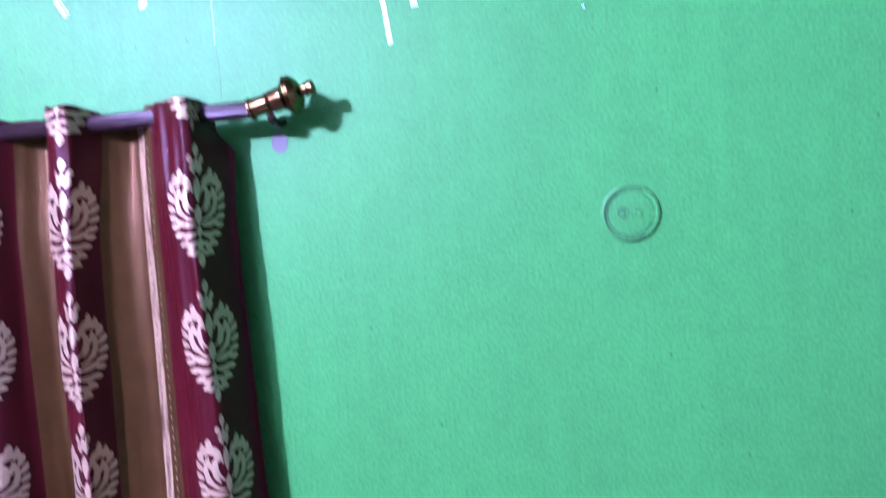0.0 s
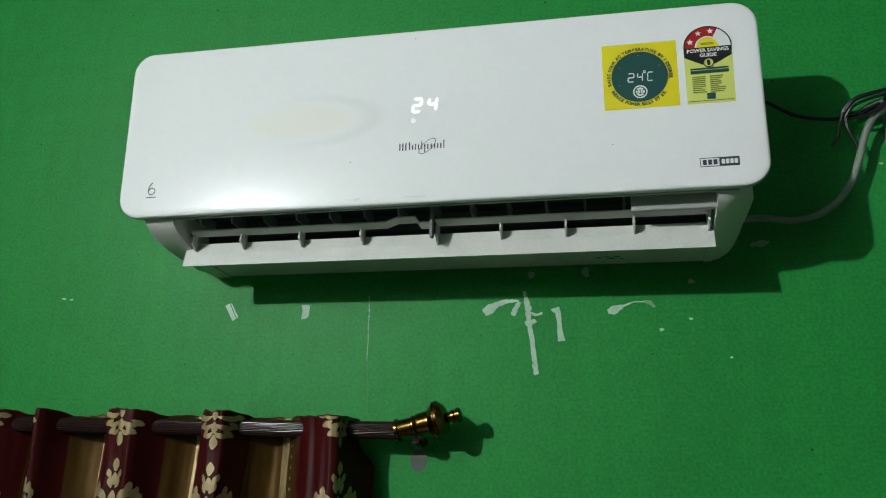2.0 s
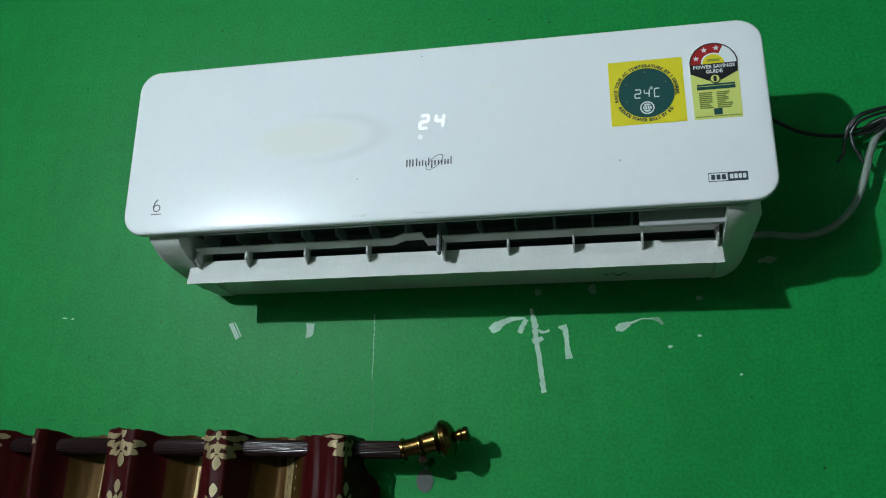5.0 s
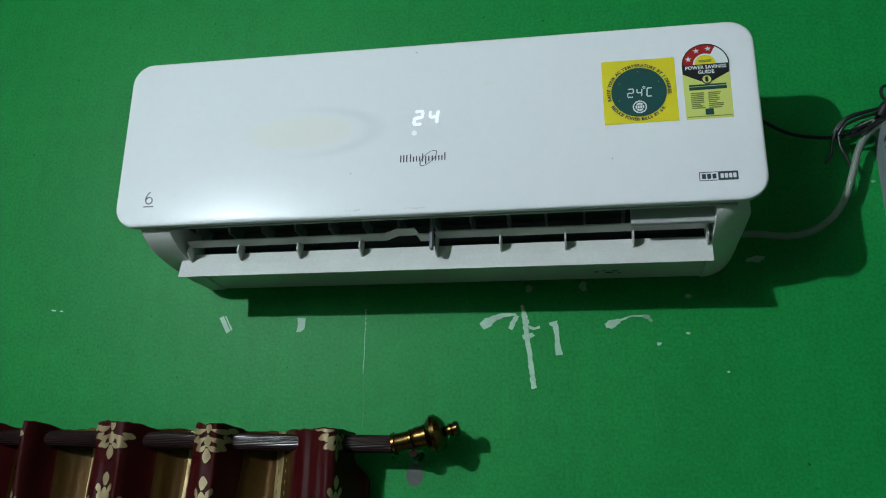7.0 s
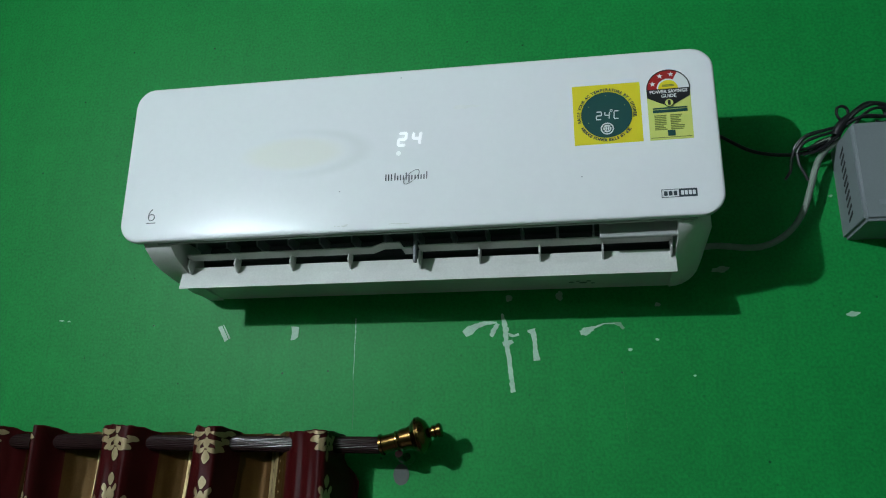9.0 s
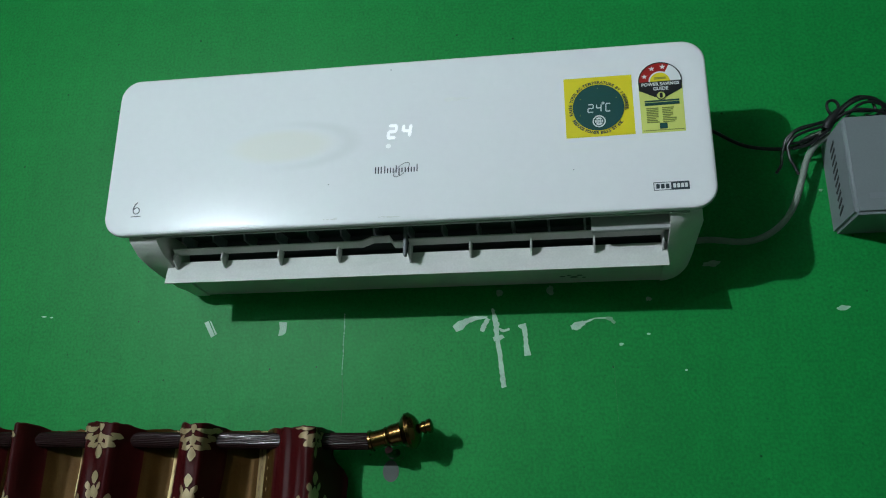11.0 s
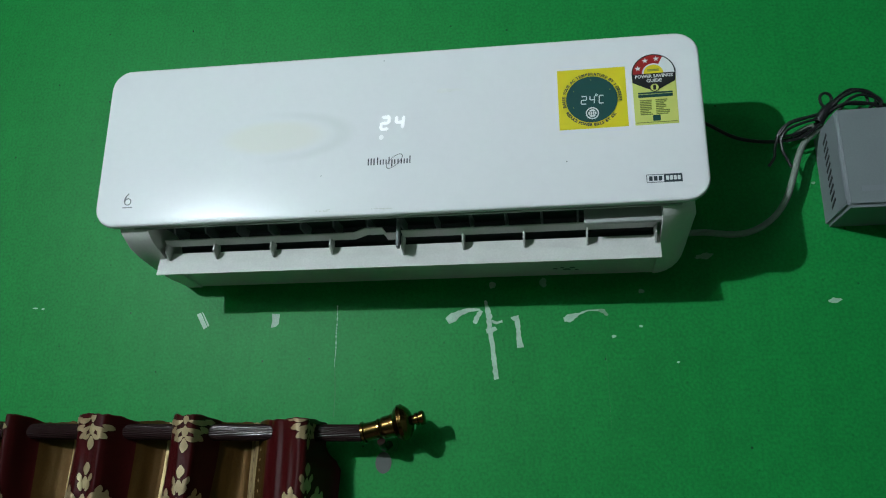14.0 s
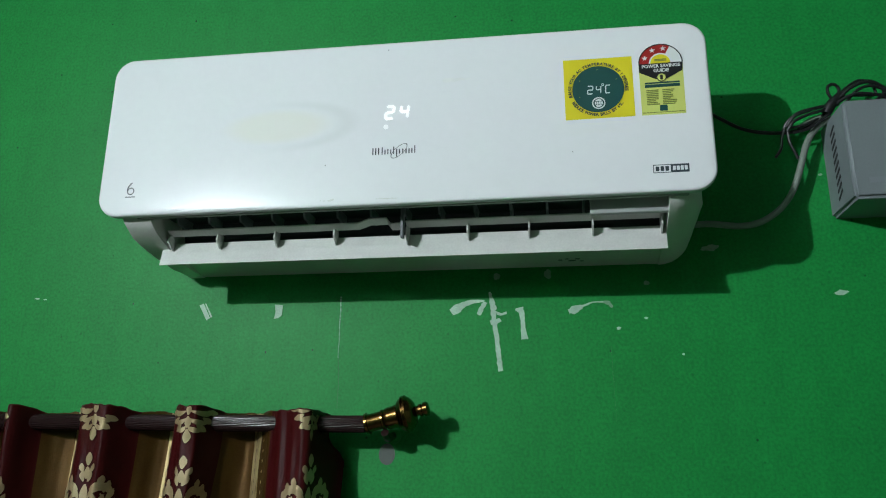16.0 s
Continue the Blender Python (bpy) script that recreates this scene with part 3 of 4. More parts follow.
# print on the panel
IY = PY - 0.0005
bm = bmesh.new()
for dx, w, lo, hi in ((0, 2.6, 0, 10), (4, 2.6, 0, 10), (8, 2.6, 0, 10), (13, 2.4, 0, 11), (17, 2.4, 0, 7), (21, 2.2, 0, 8), (25, 2.2, 0, 7), (29, 2.2, 0, 11), (33, 2.6, -4, 7), (37, 2.6, 0, 7),
                      (41.5, 2.6, 0, 7), (46, 2.6, 0, 7), (50, 2.6, 0, 7), (54, 2.6, 0, 7), (58, 2.2, 0, 11)):
    slab(rounded(-0.044 + dx * 0.00113, -0.044 + (dx + w * 0.62) * 0.00113, 2.436 + lo * 0.00112, 2.436 + hi * 0.00112, 0.0006, 2), IY, bm=bm)
part("maker_mark", bm, ink, panel, "row of grey printed bars")
part("maker_ring", ring(-0.002, 2.4405, 0.0150, 0.0160, IY - 0.0004, squash=0.42, turn=42), ink, panel, "thin grey printed ring")
bm = ring(-0.4425, 2.3975, 0.0046, 0.0062, IY, n=24)
ring(-0.4325, 2.3985, 0.0150, 0.0166, IY - 0.0003, n=14, a0=125, a1=182, bm=bm)
slab([(-0.451, 2.3885), (-0.434, 2.3885), (-0.434, 2.387), (-0.451, 2.387)], IY, bm=bm)
part("corner_mark", bm, ink, panel, "small grey printed ring mark")
part("model_plate", slab(rounded(0.3915, 0.4165, 2.3838, 2.3962, 0.0006, 2), IY), slate_ink, panel, "slate printed block with pale bars")
bm = bmesh.new()
for lo, hi in (((0.3675, 2.3838), (0.3915, 2.3846)), ((0.3675, 2.3954), (0.3915, 2.3962)), ((0.3675, 2.3838), (0.3683, 2.3962))):
    slab([lo, (hi[0], lo[1]), hi, (lo[0], hi[1])], IY, bm=bm)
for k in range(3):
    slab(rounded(0.371 + 0.0066 * k, 0.3758 + 0.0066 * k, 2.3866, 2.3934, 0.0008, 2), IY, bm=bm)
part("model_frame", bm, slate_ink, panel)
bm = bmesh.new()
for k in range(4):
    slab(rounded(0.3942 + 0.0053 * k, 0.3982 + 0.0053 * k, 2.3868, 2.3932, 0.0008, 2), IY - 0.0005, bm=bm)
part("model_bars", bm, white_ink, panel)

# lit figures 24 and a dot, seven-segment
SEG = {"a": ((0.1, 1), (0.9, 1)), "b": ((1, 0.9), (1, 0.55)), "c": ((1, 0.45), (1, 0.1)), "d": ((0.1, 0), (0.9, 0)), "e": ((0, 0.45), (0, 0.1)),
       "f": ((0, 0.9), (0, 0.55)), "g": ((0.1, 0.5), (0.9, 0.5))}


def figure(segments, x, z, w, h, t, y, bm, lean=0.12):
    for s in segments:
        (u0, v0), (u1, v1) = SEG[s]
        ax, az, bx, bz = x + u0 * w + v0 * h * lean, z + v0 * h, x + u1 * w + v1 * h * lean, z + v1 * h
        d = Vector((bx - ax, bz - az)).normalized()
        n = Vector((-d.y, d.x)) * t / 2
        e = d * t / 2
        slab([(ax - e.x, az - e.y), (ax + n.x, az + n.y), (bx + n.x, bz + n.y), (bx + e.x, bz + e.y), (bx - n.x, bz - n.y), (ax - n.x, az - n.y)], y, bm=bm)


bm = bmesh.new()
figure("abged", -0.0255, 2.4950, 0.0115, 0.0205, 0.0040, IY, bm)
part("lit_figure", bm, led, panel, "lit white figure two")
bm = bmesh.new()
figure("fgbc", -0.0025, 2.4950, 0.0115, 0.0205, 0.0040, IY, bm)
part("lit_figure", bm, led, panel, "lit white figure four")
part("lit_dot", slab(disc(-0.024, 2.4815, 0.0036, 16), IY), led_dim, panel, "lit white dot")

# yellow saving sticker
SX, SZ = 0.297, 2.5205
sticker = part("saving_sticker", slab([(0.2485, 2.4735), (0.3480, 2.4735), (0.3475, 2.5705), (0.2475, 2.5715)], PY - 0.0006, 0.0006), yellow_paper, panel, "square yellow sticker with a dark green disc")
part("green_disc", slab(disc(SX, SZ, 0.0375, 48), PY - 0.0011, 0.0005), green_paper, sticker)


ADVANCE = {" ": 0.38, "I": 0.32, "1": 0.45, ".": 0.30, "M": 0.86, "W": 0.98, "%": 0.85, "E": 0.56, "L": 0.52}


def on_arc(word, radius, mid, size, up, span):
    """Capitals set along an arc of span degrees."""
    bm = bmesh.new()
    widths = [ADVANCE.get(ch, 0.66) for ch in word]
    done = 0.0
    for ch, w in zip(word, widths):
        share = (done + w / 2) / sum(widths) - 0.5
        done += w
        if ch == " ":
            continue
        a = radians(mid + (-share if up else share) * span)
        turn = a - math.pi / 2 if up else a + math.pi / 2
        base = radius if up else radius + size * 0.7
        cx, cz = SX + base * math.cos(a), SZ + base * math.sin(a)
        c, s = math.cos(turn), math.sin(turn)
        letters(ch, size, lambda u, v: (cx + u * c - v * s, PY - 0.0011, cz + u * s + v * c), bm, 0.00022)
    return bm


part("arc_lettering", on_arc("RAISE YOUR AC TEMPERATURE BY 1 DEGREE.", 0.0390, 93, 0.0064, True, 208), slate_ink, sticker, "dark printed arc of capitals")
part("arc_lettering", on_arc("REDUCE POWER BILLS BY 6%.", 0.0390, 266, 0.0064, False, 118), slate_ink, sticker, "dark printed arc of capitals")
bm = bmesh.new()
figure("abged", SX - 0.0155, 2.5130, 0.0075, 0.0125, 0.0016, PY - 0.0016, bm, 0.06)
figure("fgbc", SX - 0.0030, 2.5130, 0.0065, 0.0125, 0.0016, PY - 0.0016, bm, 0.06)
figure("adef", SX + 0.0105, 2.5130, 0.0065, 0.0125, 0.0016, PY - 0.0016, bm, 0.06)
ring(SX + 0.0070, 2.5268, 0.0011, 0.0021, PY - 0.0016, n=14, bm=bm)
part("printed_temperature", bm, white_ink, sticker, "pale printed 24 degrees")
bm = ring(SX, 2.4975, 0.0078, 0.0096, PY - 0.0016, n=28)
for k in range(4):
    slab(rounded(SX - 0.0058 + 0.0031 * k, SX - 0.0034 + 0.0031 * k, 2.4953, 2.4997, 0.0005, 1), PY - 0.0016, bm=bm)
ring(SX, 2.4975, 0.0035, 0.0062, PY - 0.0016, n=10, a0=40, a1=140, bm=bm)
ring(SX, 2.4975, 0.0035, 0.0062, PY - 0.0016, n=10, a0=220, a1=320, bm=bm)
part("round_badge", bm, white_ink, sticker, "pale printed round badge")
for dx, dz in ((0.0, 0.0315), (-0.026, 0.0145), (0.027, 0.014), (-0.027, -0.012)):
    part("printed_dot", slab(disc(SX + dx, SZ + dz, 0.0008, 10), PY - 0.0016), olive_ink, sticker)

# star label
NX, NZ, NR = 0.3880, 2.5555, 0.0312
top = disc(NX, NZ, NR, 24, 0, 180)
label = part("star_label", slab([(0.4185, 2.4735), (NX + NR, NZ)] + top[1:] + [(0.3575, 2.4735)], PY - 0.0006, 0.0006), lime_paper, panel, "lime and red star rating label with rounded top")


def sector(a0, a1, r0, r1, mat, name, lift):
    return part(name, ring(NX, NZ, r0, r1, PY - 0.0006 - lift, 0.0005, 18, a0, a1), mat, label)


sector(0, 62, 0.0160, NR - 0.0008, white_ink, "white_sector", 0.0005)
sector(62, 180, 0.0160, NR - 0.0004, red_ink, "red_sector", 0.0005)
sector(0, 180, NR - 0.0012, NR + 0.0002, black_ink, "outline", 0.0010)
sector(0, 180, 0.0142, 0.0163, white_ink, "white_arc", 0.0008)
part("half_disc", slab(disc(NX, NZ, 0.0142, 16, 0, 180), PY - 0.0011, 0.0005), yellow_paper, label)
for a in (78, 117, 158):
    cx, cz = NX + 0.0238 * math.cos(radians(a)), NZ + 0.0238 * math.sin(radians(a))
    pts = [(cx + r * math.sin(2 * math.pi * k / 10), cz + r * math.cos(2 * math.pi * k / 10)) for k, r in enumerate([0.0044, 0.0018] * 5)]
    part("star", slab(pts, PY - 0.0017, 0.0005), white_ink, label, "white printed star")
part("black_band", slab([(NX - NR, NZ), (NX - NR + 0.0004, NZ - 0.0135), (NX - 0.008, NZ - 0.0255), (NX + 0.008, NZ - 0.0255), (NX + NR - 0.0012, NZ - 0.0135), (NX + NR, NZ)], PY - 0.0011, 0.0005), black_ink, label)
bm = bmesh.new()
letters("POWER SAVINGS", 0.0074, lambda u, v: (NX + u * 0.95, PY - 0.0016, NZ - 0.0072 + v), bm, 0.0002)
letters("GUIDE", 0.0074, lambda u, v: (NX + u, PY - 0.0016, NZ - 0.0146 + v), bm, 0.0002)
part("band_lettering", bm, white_ink, label, "white capitals")
part("emblem", slab(disc(NX, NZ - 0.0235, 0.0070, 24), PY - 0.0017, 0.0005), lime_paper, label)
bm = ring(NX, NZ - 0.0235, 0.0058, 0.0070, PY - 0.0022, n=24)
slab(rounded(NX - 0.002, NX + 0.002, NZ - 0.0275, NZ - 0.0195, 0.0015, 3), PY - 0.0022, bm=bm)
part("emblem_ring", bm, black_ink, label)
bm = bmesh.new()
for z in (0.0060, 0.0040):
    slab(rounded(NX - 0.0085, NX + 0.0085, NZ + z - 0.0006, NZ + z + 0.0006, 0.0003, 1), PY - 0.0016, bm=bm)
for k in range(9):
    z = 2.5115 - 0.0028 * k
    for x0, w in ((0.3655, random.uniform(0.012, 0.018)), (0.3880, random.uniform(0.010, 0.020))):
        slab([(x0, z), (x0 + w, z), (x0 + w, z + 0.0014), (x0, z + 0.0014)], PY - 0.0011, bm=bm)
slab([(0.359, 2.4765), (0.4165, 2.4765), (0.4165, 2.4774), (0.359, 2.4774)], PY - 0.0011, bm=bm)
tagged(part("fine_print", bm, olive_ink, label, "fine olive lines of print"), kind="stuff")
for pts in ([(0.3640, 2.5170), (0.4130, 2.5170), (0.4130, 2.5215), (0.3640, 2.5215)], [(0.3640, 2.5228), (0.4130, 2.5228), (0.4130, 2.5250), (0.3640, 2.5250)],
            rounded(0.3828, 0.3935, 2.4790, 2.4880, 0.001, 2)):
    part("print_block", slab(pts, PY - 0.0011), green_paper, label, "dark green printed block")
# scuffs and a speck on the panel
scuff = material("grey_scuff", (0.66, 0.66, 0.63), 0.6, spread=0.1, scale=60)
for x, z, w, h in ((-0.112, 2.3665, 0.022, 0.0025), (-0.020, 2.3655, 0.030, 0.002)):
    bm = bmesh.new()
    for k in range(9):
        cx, cz = x + random.uniform(-w, w) / 2, z + random.uniform(-h, h) / 2
        slab(disc(cx, cz, random.uniform(0.001, 0.004), 9, rz=random.uniform(0.0004, 0.001)), PY - 0.0003, 0.0003, bm)
    part("scuff", bm, scuff, panel, "faint grey scuff")
faint = material("faint_smudge", (0.785, 0.785, 0.77), 0.5, spread=0.06, scale=90)
bm = bmesh.new()
for k in range(7):
    slab(disc(0.070 + 0.0056 * k, 2.5535 + 0.0009 * math.sin(k * 2.1), 0.0075 - 0.0005 * k, 12, rz=0.0038 - 0.0005 * k), PY - 0.0003 - 0.00003 * k, 0.0003, bm)
part("scuff", bm, faint, panel, "faint grey scuff")
for x, z in ((-0.024, 2.6145), (0.257, 2.4235), (-0.118, 2.423)):
    part("dirt_speck", slab(disc(x, z, 0.0008, 8), PY - 0.0004, 0.0004), ink, panel)

# the panel and all that is printed on it curve back towards the top
MIDDLE = Vector((0.25, -1.19, 2.01))
for ob in [panel, *panel.children_recursive]:
    for v in ob.data.vertices:
        up = min(max((v.co.z - PZ0) / (PZ1 - PZ0), 0.0), 1.05)
        v.co = MIDDLE + (v.co - MIDDLE) * (1 + 0.017 * up * up / (v.co.y - MIDDLE.y))

# ---------- stabiliser box ----------
GX0, GX1, GY, GZ0, GZ1 = 0.666, 0.930, -0.100, 2.3705, 2.530
stab = thing("voltage_stabiliser", "grey metal voltage stabiliser box with slotted side on the wall", "stabiliser")
bm = box((GX0, GY, GZ0), (GX1, 0.0, GZ1))
front = [e for e in bm.edges if min(v.co.y for v in e.verts) < GY + 1e-4]
bmesh.ops.bevel(bm, geom=front, offset=0.005, segments=3, affect="EDGES")
part("case", bm, grey_case, stab, smooth=True)
for k in range(10):
    z = 2.502 - 0.0120 * k
    y = -0.047
    bm = bmesh.new()
    vs = [bm.verts.new((GX0 - 0.0006, y + a, z + b)) for a, b in ((-0.0105, 0.0032), (-0.0095, 0.0076), (0.0095, -0.0024), (0.0085, -0.0068))]
    bm.faces.new(vs)
    ex = bmesh.ops.extrude_face_region(bm, geom=bm.faces[:])
    bmesh.ops.translate(bm, verts=[v for v in ex["geom"] if isinstance(v, bmesh.types.BMVert)], vec=(0.0006, 0, 0))
    part("vent_slot", bm, slot_dark, stab, "dark slanted vent slot")
part("stripe", slab([(0.689, 2.394), (0.905, 2.394), (0.905, 2.4025), (0.689, 2.4025)], GY - 0.0006), case_stripe, stab, "dull grey printed stripe")

# ---------- cables ----------
cable = thing("black_cable", "black power cable sagging from the air conditioner to the stabiliser", "cable")
part("cord", tube([(0.425, -0.05, 2.575), (0.47, -0.034, 2.562), (0.494, -0.03, 2.550), (0.532, -0.026, 2.527), (0.565, -0.025, 2.517), (0.600, -0.027, 2.513), (0.625, -0.03, 2.516), (0.650, -0.032, 2.530), (0.672, -0.032, 2.545)], 0.0030), black_cable, cable, smooth=True)
coil = thing("cable_coil", "bundle of black cable tied in loops on top of the stabiliser", "cable")


def coil_cord(*points):
    return part("cord", tube(points, 0.0024, sides=8, steps=6), black_cable, coil, smooth=True)


coil_cord((0.598, -0.03, 2.513), (0.605, -0.035, 2.528), (0.622, -0.04, 2.541), (0.650, -0.04, 2.548), (0.680, -0.035, 2.556))
coil_cord((0.602, -0.04, 2.510), (0.612, -0.045, 2.524), (0.632, -0.047, 2.533), (0.655, -0.045, 2.540), (0.684, -0.04, 2.552))
coil_cord((0.604, -0.036, 2.516), (0.625, -0.038, 2.519), (0.645, -0.038, 2.527), (0.662, -0.036, 2.538), (0.676, -0.035, 2.552))
coil_cord((0.600, -0.036, 2.517), (0.594, -0.034, 2.500), (0.592, -0.030, 2.484), (0.583, -0.028, 2.470))
coil_cord((0.604, -0.034, 2.512), (0.606, -0.032, 2.493), (0.612, -0.030, 2.479), (0.617, -0.028, 2.466))
coil_cord((0.676, -0.045, 2.556), (0.668, -0.048, 2.568), (0.669, -0.048, 2.580), (0.678, -0.046, 2.585), (0.686, -0.044, 2.579), (0.684, -0.043, 2.566), (0.676, -0.042, 2.555))
coil_cord((0.672, -0.040, 2.548), (0.688, -0.045, 2.566), (0.708, -0.048, 2.580), (0.728, -0.048, 2.586), (0.745, -0.046, 2.580), (0.752, -0.044, 2.566), (0.738, -0.042, 2.552))
coil_cord((0.680, -0.046, 2.556), (0.700, -0.055, 2.572), (0.722, -0.058, 2.579), (0.742, -0.056, 2.573), (0.757, -0.052, 2.560), (0.748, -0.05, 2.545))
coil_cord((0.684, -0.036, 2.560), (0.705, -0.035, 2.568), (0.730, -0.035, 2.567), (0.752, -0.036, 2.566), (0.768, -0.038, 2.560), (0.762, -0.04, 2.548))
coil_cord((0.676, -0.044, 2.550), (0.700, -0.06, 2.558), (0.725, -0.062, 2.556), (0.748, -0.058, 2.550), (0.766, -0.055, 2.543))
coil_cord((0.690, -0.05, 2.548), (0.708, -0.056, 2.566), (0.728, -0.054, 2.574), (0.748, -0.052, 2.568), (0.756, -0.05, 2.556), (0.742, -0.05, 2.548), (0.722, -0.05, 2.552))
coil_cord((0.612, -0.036, 2.508), (0.634, -0.04, 2.512), (0.652, -0.04, 2.524), (0.668, -0.04, 2.536))
coil_cord((0.603, -0.034, 2.520), (0.617, -0.04, 2.536), (0.642, -0.042, 2.544), (0.672, -0.04, 2.552))
coil_cord((0.668, -0.038, 2.540), (0.682, -0.04, 2.560), (0.690, -0.04, 2.572), (0.716, -0.042, 2.590), (0.736, -0.042, 2.584), (0.742, -0.042, 2.562))
part("knot", tube([(0.664, -0.038, 2.538), (0.674, -0.042, 2.553), (0.690, -0.042, 2.566)], 0.0085, sides=10), black_cable, coil, "tight black wrapping", smooth=True)
pale = thing("grey_cable", "pale grey sheathed cable curving up from the air conditioner", "cable")
part("sheath", tube([(0.405, -0.03, 2.355), (0.463, -0.03, 2.361), (0.515, -0.028, 2.356), (0.545, -0.028, 2.360), (0.570, -0.028, 2.373), (0.590, -0.028, 2.392), (0.606, -0.028, 2.418), (0.619, -0.028, 2.452), (0.630, -0.028, 2.485), (0.642, -0.03, 2.508), (0.662, -0.03, 2.526), (0.690, -0.03, 2.537)], 0.0052), white_cable_mat, pale, smooth=True)
part("tape_mark", tube([(0.623, -0.030, 2.518), (0.640, -0.034, 2.528), (0.656, -0.036, 2.533)], 0.0045), white_cable_mat, pale, smooth=True)

# ---------- curtain rod ----------
RY, RZ, RR = -0.056, 2.0425, 0.0135
rod = thing("curtain_rod", "dark plum fluted metal curtain rod with brass finial", "curtain rod")
bm = bmesh.new()
last = None
n = 144
for i in range(151):
    x = -1.36 + (1.36 - 0.080) * i / 150
    loop = []
    for k in range(n):
        a = 2 * math.pi * k / n
        r = RR - 0.0012 * (0.5 + 0.5 * math.cos(22 * (a + x * 4.2)))
        loop.append(bm.verts.new((x, RY + r * math.cos(a), RZ + r * math.sin(a))))
    if last:
        for k in range(n):
            bm.faces.new((last[k], last[(k + 1) % n], loop[(k + 1) % n], loop[k]))
    else:
        bm.faces.new(loop)
    last = loop
bm.faces.new(last[::-1])
part("pole", bm, rod_brown, rod, smooth=True)


def finial(at, flip):
    prof = [(0, 0.0125), (0.001, 0.0168), (0.005, 0.0172), (0.0062, 0.0145), (0.012, 0.0141), (0.028, 0.0141), (0.0295, 0.0158), (0.032, 0.0160), (0.0335, 0.0145),
            (0.036, 0.0160), (0.040, 0.0172), (0.050, 0.0172), (0.0535, 0.0182)]
    # flattened ball with a double rib round its middle
    cx, half, r = 0.0705, 0.0182, 0.0278
    for k in range(21):
        a = 0.72 + (math.pi - 0.30 - 0.72) * k / 20
        x = cx - half * math.cos(a)
        if not 0.0665 < x < 0.0745:
            prof.append((x, r * math.sin(a)))
    prof += [(0.0672, 0.0290), (0.0690, 0.0290), (0.0697, 0.0278), (0.0711, 0.0278), (0.0718, 0.0290), (0.0736, 0.0290)]
    prof.sort(key=lambda q: q[0])
    prof += [(0.0900, 0.0075), (0.0915, 0.0075), (0.0925, 0.0097), (0.0970, 0.0100), (0.0980, 0.0083), (0.0995, 0.0083), (0.1005, 0.0108), (0.1065, 0.0112), (0.1085, 0.0092), (0.1095, 0.0040)]
    bm = lathe([(x * 0.96, r) for x, r in prof], 40)
    bm.transform(Matrix.Translation(at) @ Matrix.Rotation(radians(-14 if not flip else 194), 4, "Y"))
    return bm


part("finial", finial((-0.080, RY, RZ), False), brass, rod, "aged brass ball finial", smooth=True)
for bx in (-0.048, -1.30):
    bm = tube([(bx, -0.004, 2.026), (bx, -0.030, 2.022), (bx, -0.046, 2.024), (bx, -0.058, 2.030)], 0.0065)
    br = part("bracket", bm, rod_brown, rod, "dark wall bracket", smooth=True)
    bm = lathe([(0, 0.013), (-0.003, 0.013), (-0.005, 0.010)], 24)
    bmesh.ops.rotate(bm, verts=bm.verts, cent=(0, 0, 0), matrix=Matrix.Rotation(radians(90), 3, "Z"))
    bmesh.ops.translate(bm, verts=bm.verts, vec=(bx, 0, 2.026))
    part("wall_plate", bm, paint_green, br, "round plate painted over green", smooth=True)

# ---------- curtain ----------
# each maroon band: where it starts and ends along the rod, and where its crest stands; gold lies in the valleys between
PLEATS = [(-1.292, -1.196, -1.240), (-1.120, -1.022, -1.065), (-0.975, -0.885, -0.930), (-0.842, -0.742, -0.800), (-0.716, -0.660, -0.690), (-0.577, -0.476, -0.512), (-0.404, -0.327, -0.352), (-0.243, -0.127, -0.162)]
C0, C1, CT, CB = -1.345, -0.1215, 2.0690, 0.05
gaps = [(C0, PLEATS[0][0])] + [(a[1], b[0]) for a, b in zip(PLEATS, PLEATS[1:])]
KNOTS = [(C0 - 0.01, 0.0)]
for (g0, g1), (a, b, crest) in zip(gaps, PLEATS):
    wide = b < -0.2
    KNOTS += [(g0 + (0.62 if wide else 0.45) * (g1 - g0), 0.0), (a + 0.012, 0.80 if wide else 0.60), (crest, 1.0), (b, 0.34 if wide else 0.04)]
KNOTS += [(C1 + 0.01, 0.0)]


def sstep(a, b, x):
    t = min(max((x - a) / (b - a), 0.0), 1.0)
    return t * t * (3 - 2 * t)


def pitch(i):
    """The slope at a knot that keeps the fold free of overshoot."""
    if i in (0, len(KNOTS) - 1):
        return 0.0
    (xa, ya), (xb, yb), (xc, yc) = KNOTS[i - 1:i + 2]
    p, q = (yb - ya) / (xb - xa), (yc - yb) / (xc - xb)
    return 2 * p * q / (p + q) if p * q > 0 else 0.0


PITCH = [pitch(i) for i in range(len(KNOTS))]


def fold(x):
    """How far the cloth stands out, from 0 in a valley to 1 on a crest."""
    for i, ((xa, ya), (xb, yb)) in enumerate(zip(KNOTS, KNOTS[1:])):
        if xa <= x <= xb:
            h = xb - xa
            t = (x - xa) / h
            return (ya * (1 + 2 * t) * (1 - t) ** 2 + PITCH[i] * h * t * (1 - t) ** 2 + yb * t * t * (3 - 2 * t) + PITCH[i + 1] * h * t * t * (t - 1))
    return 0.0


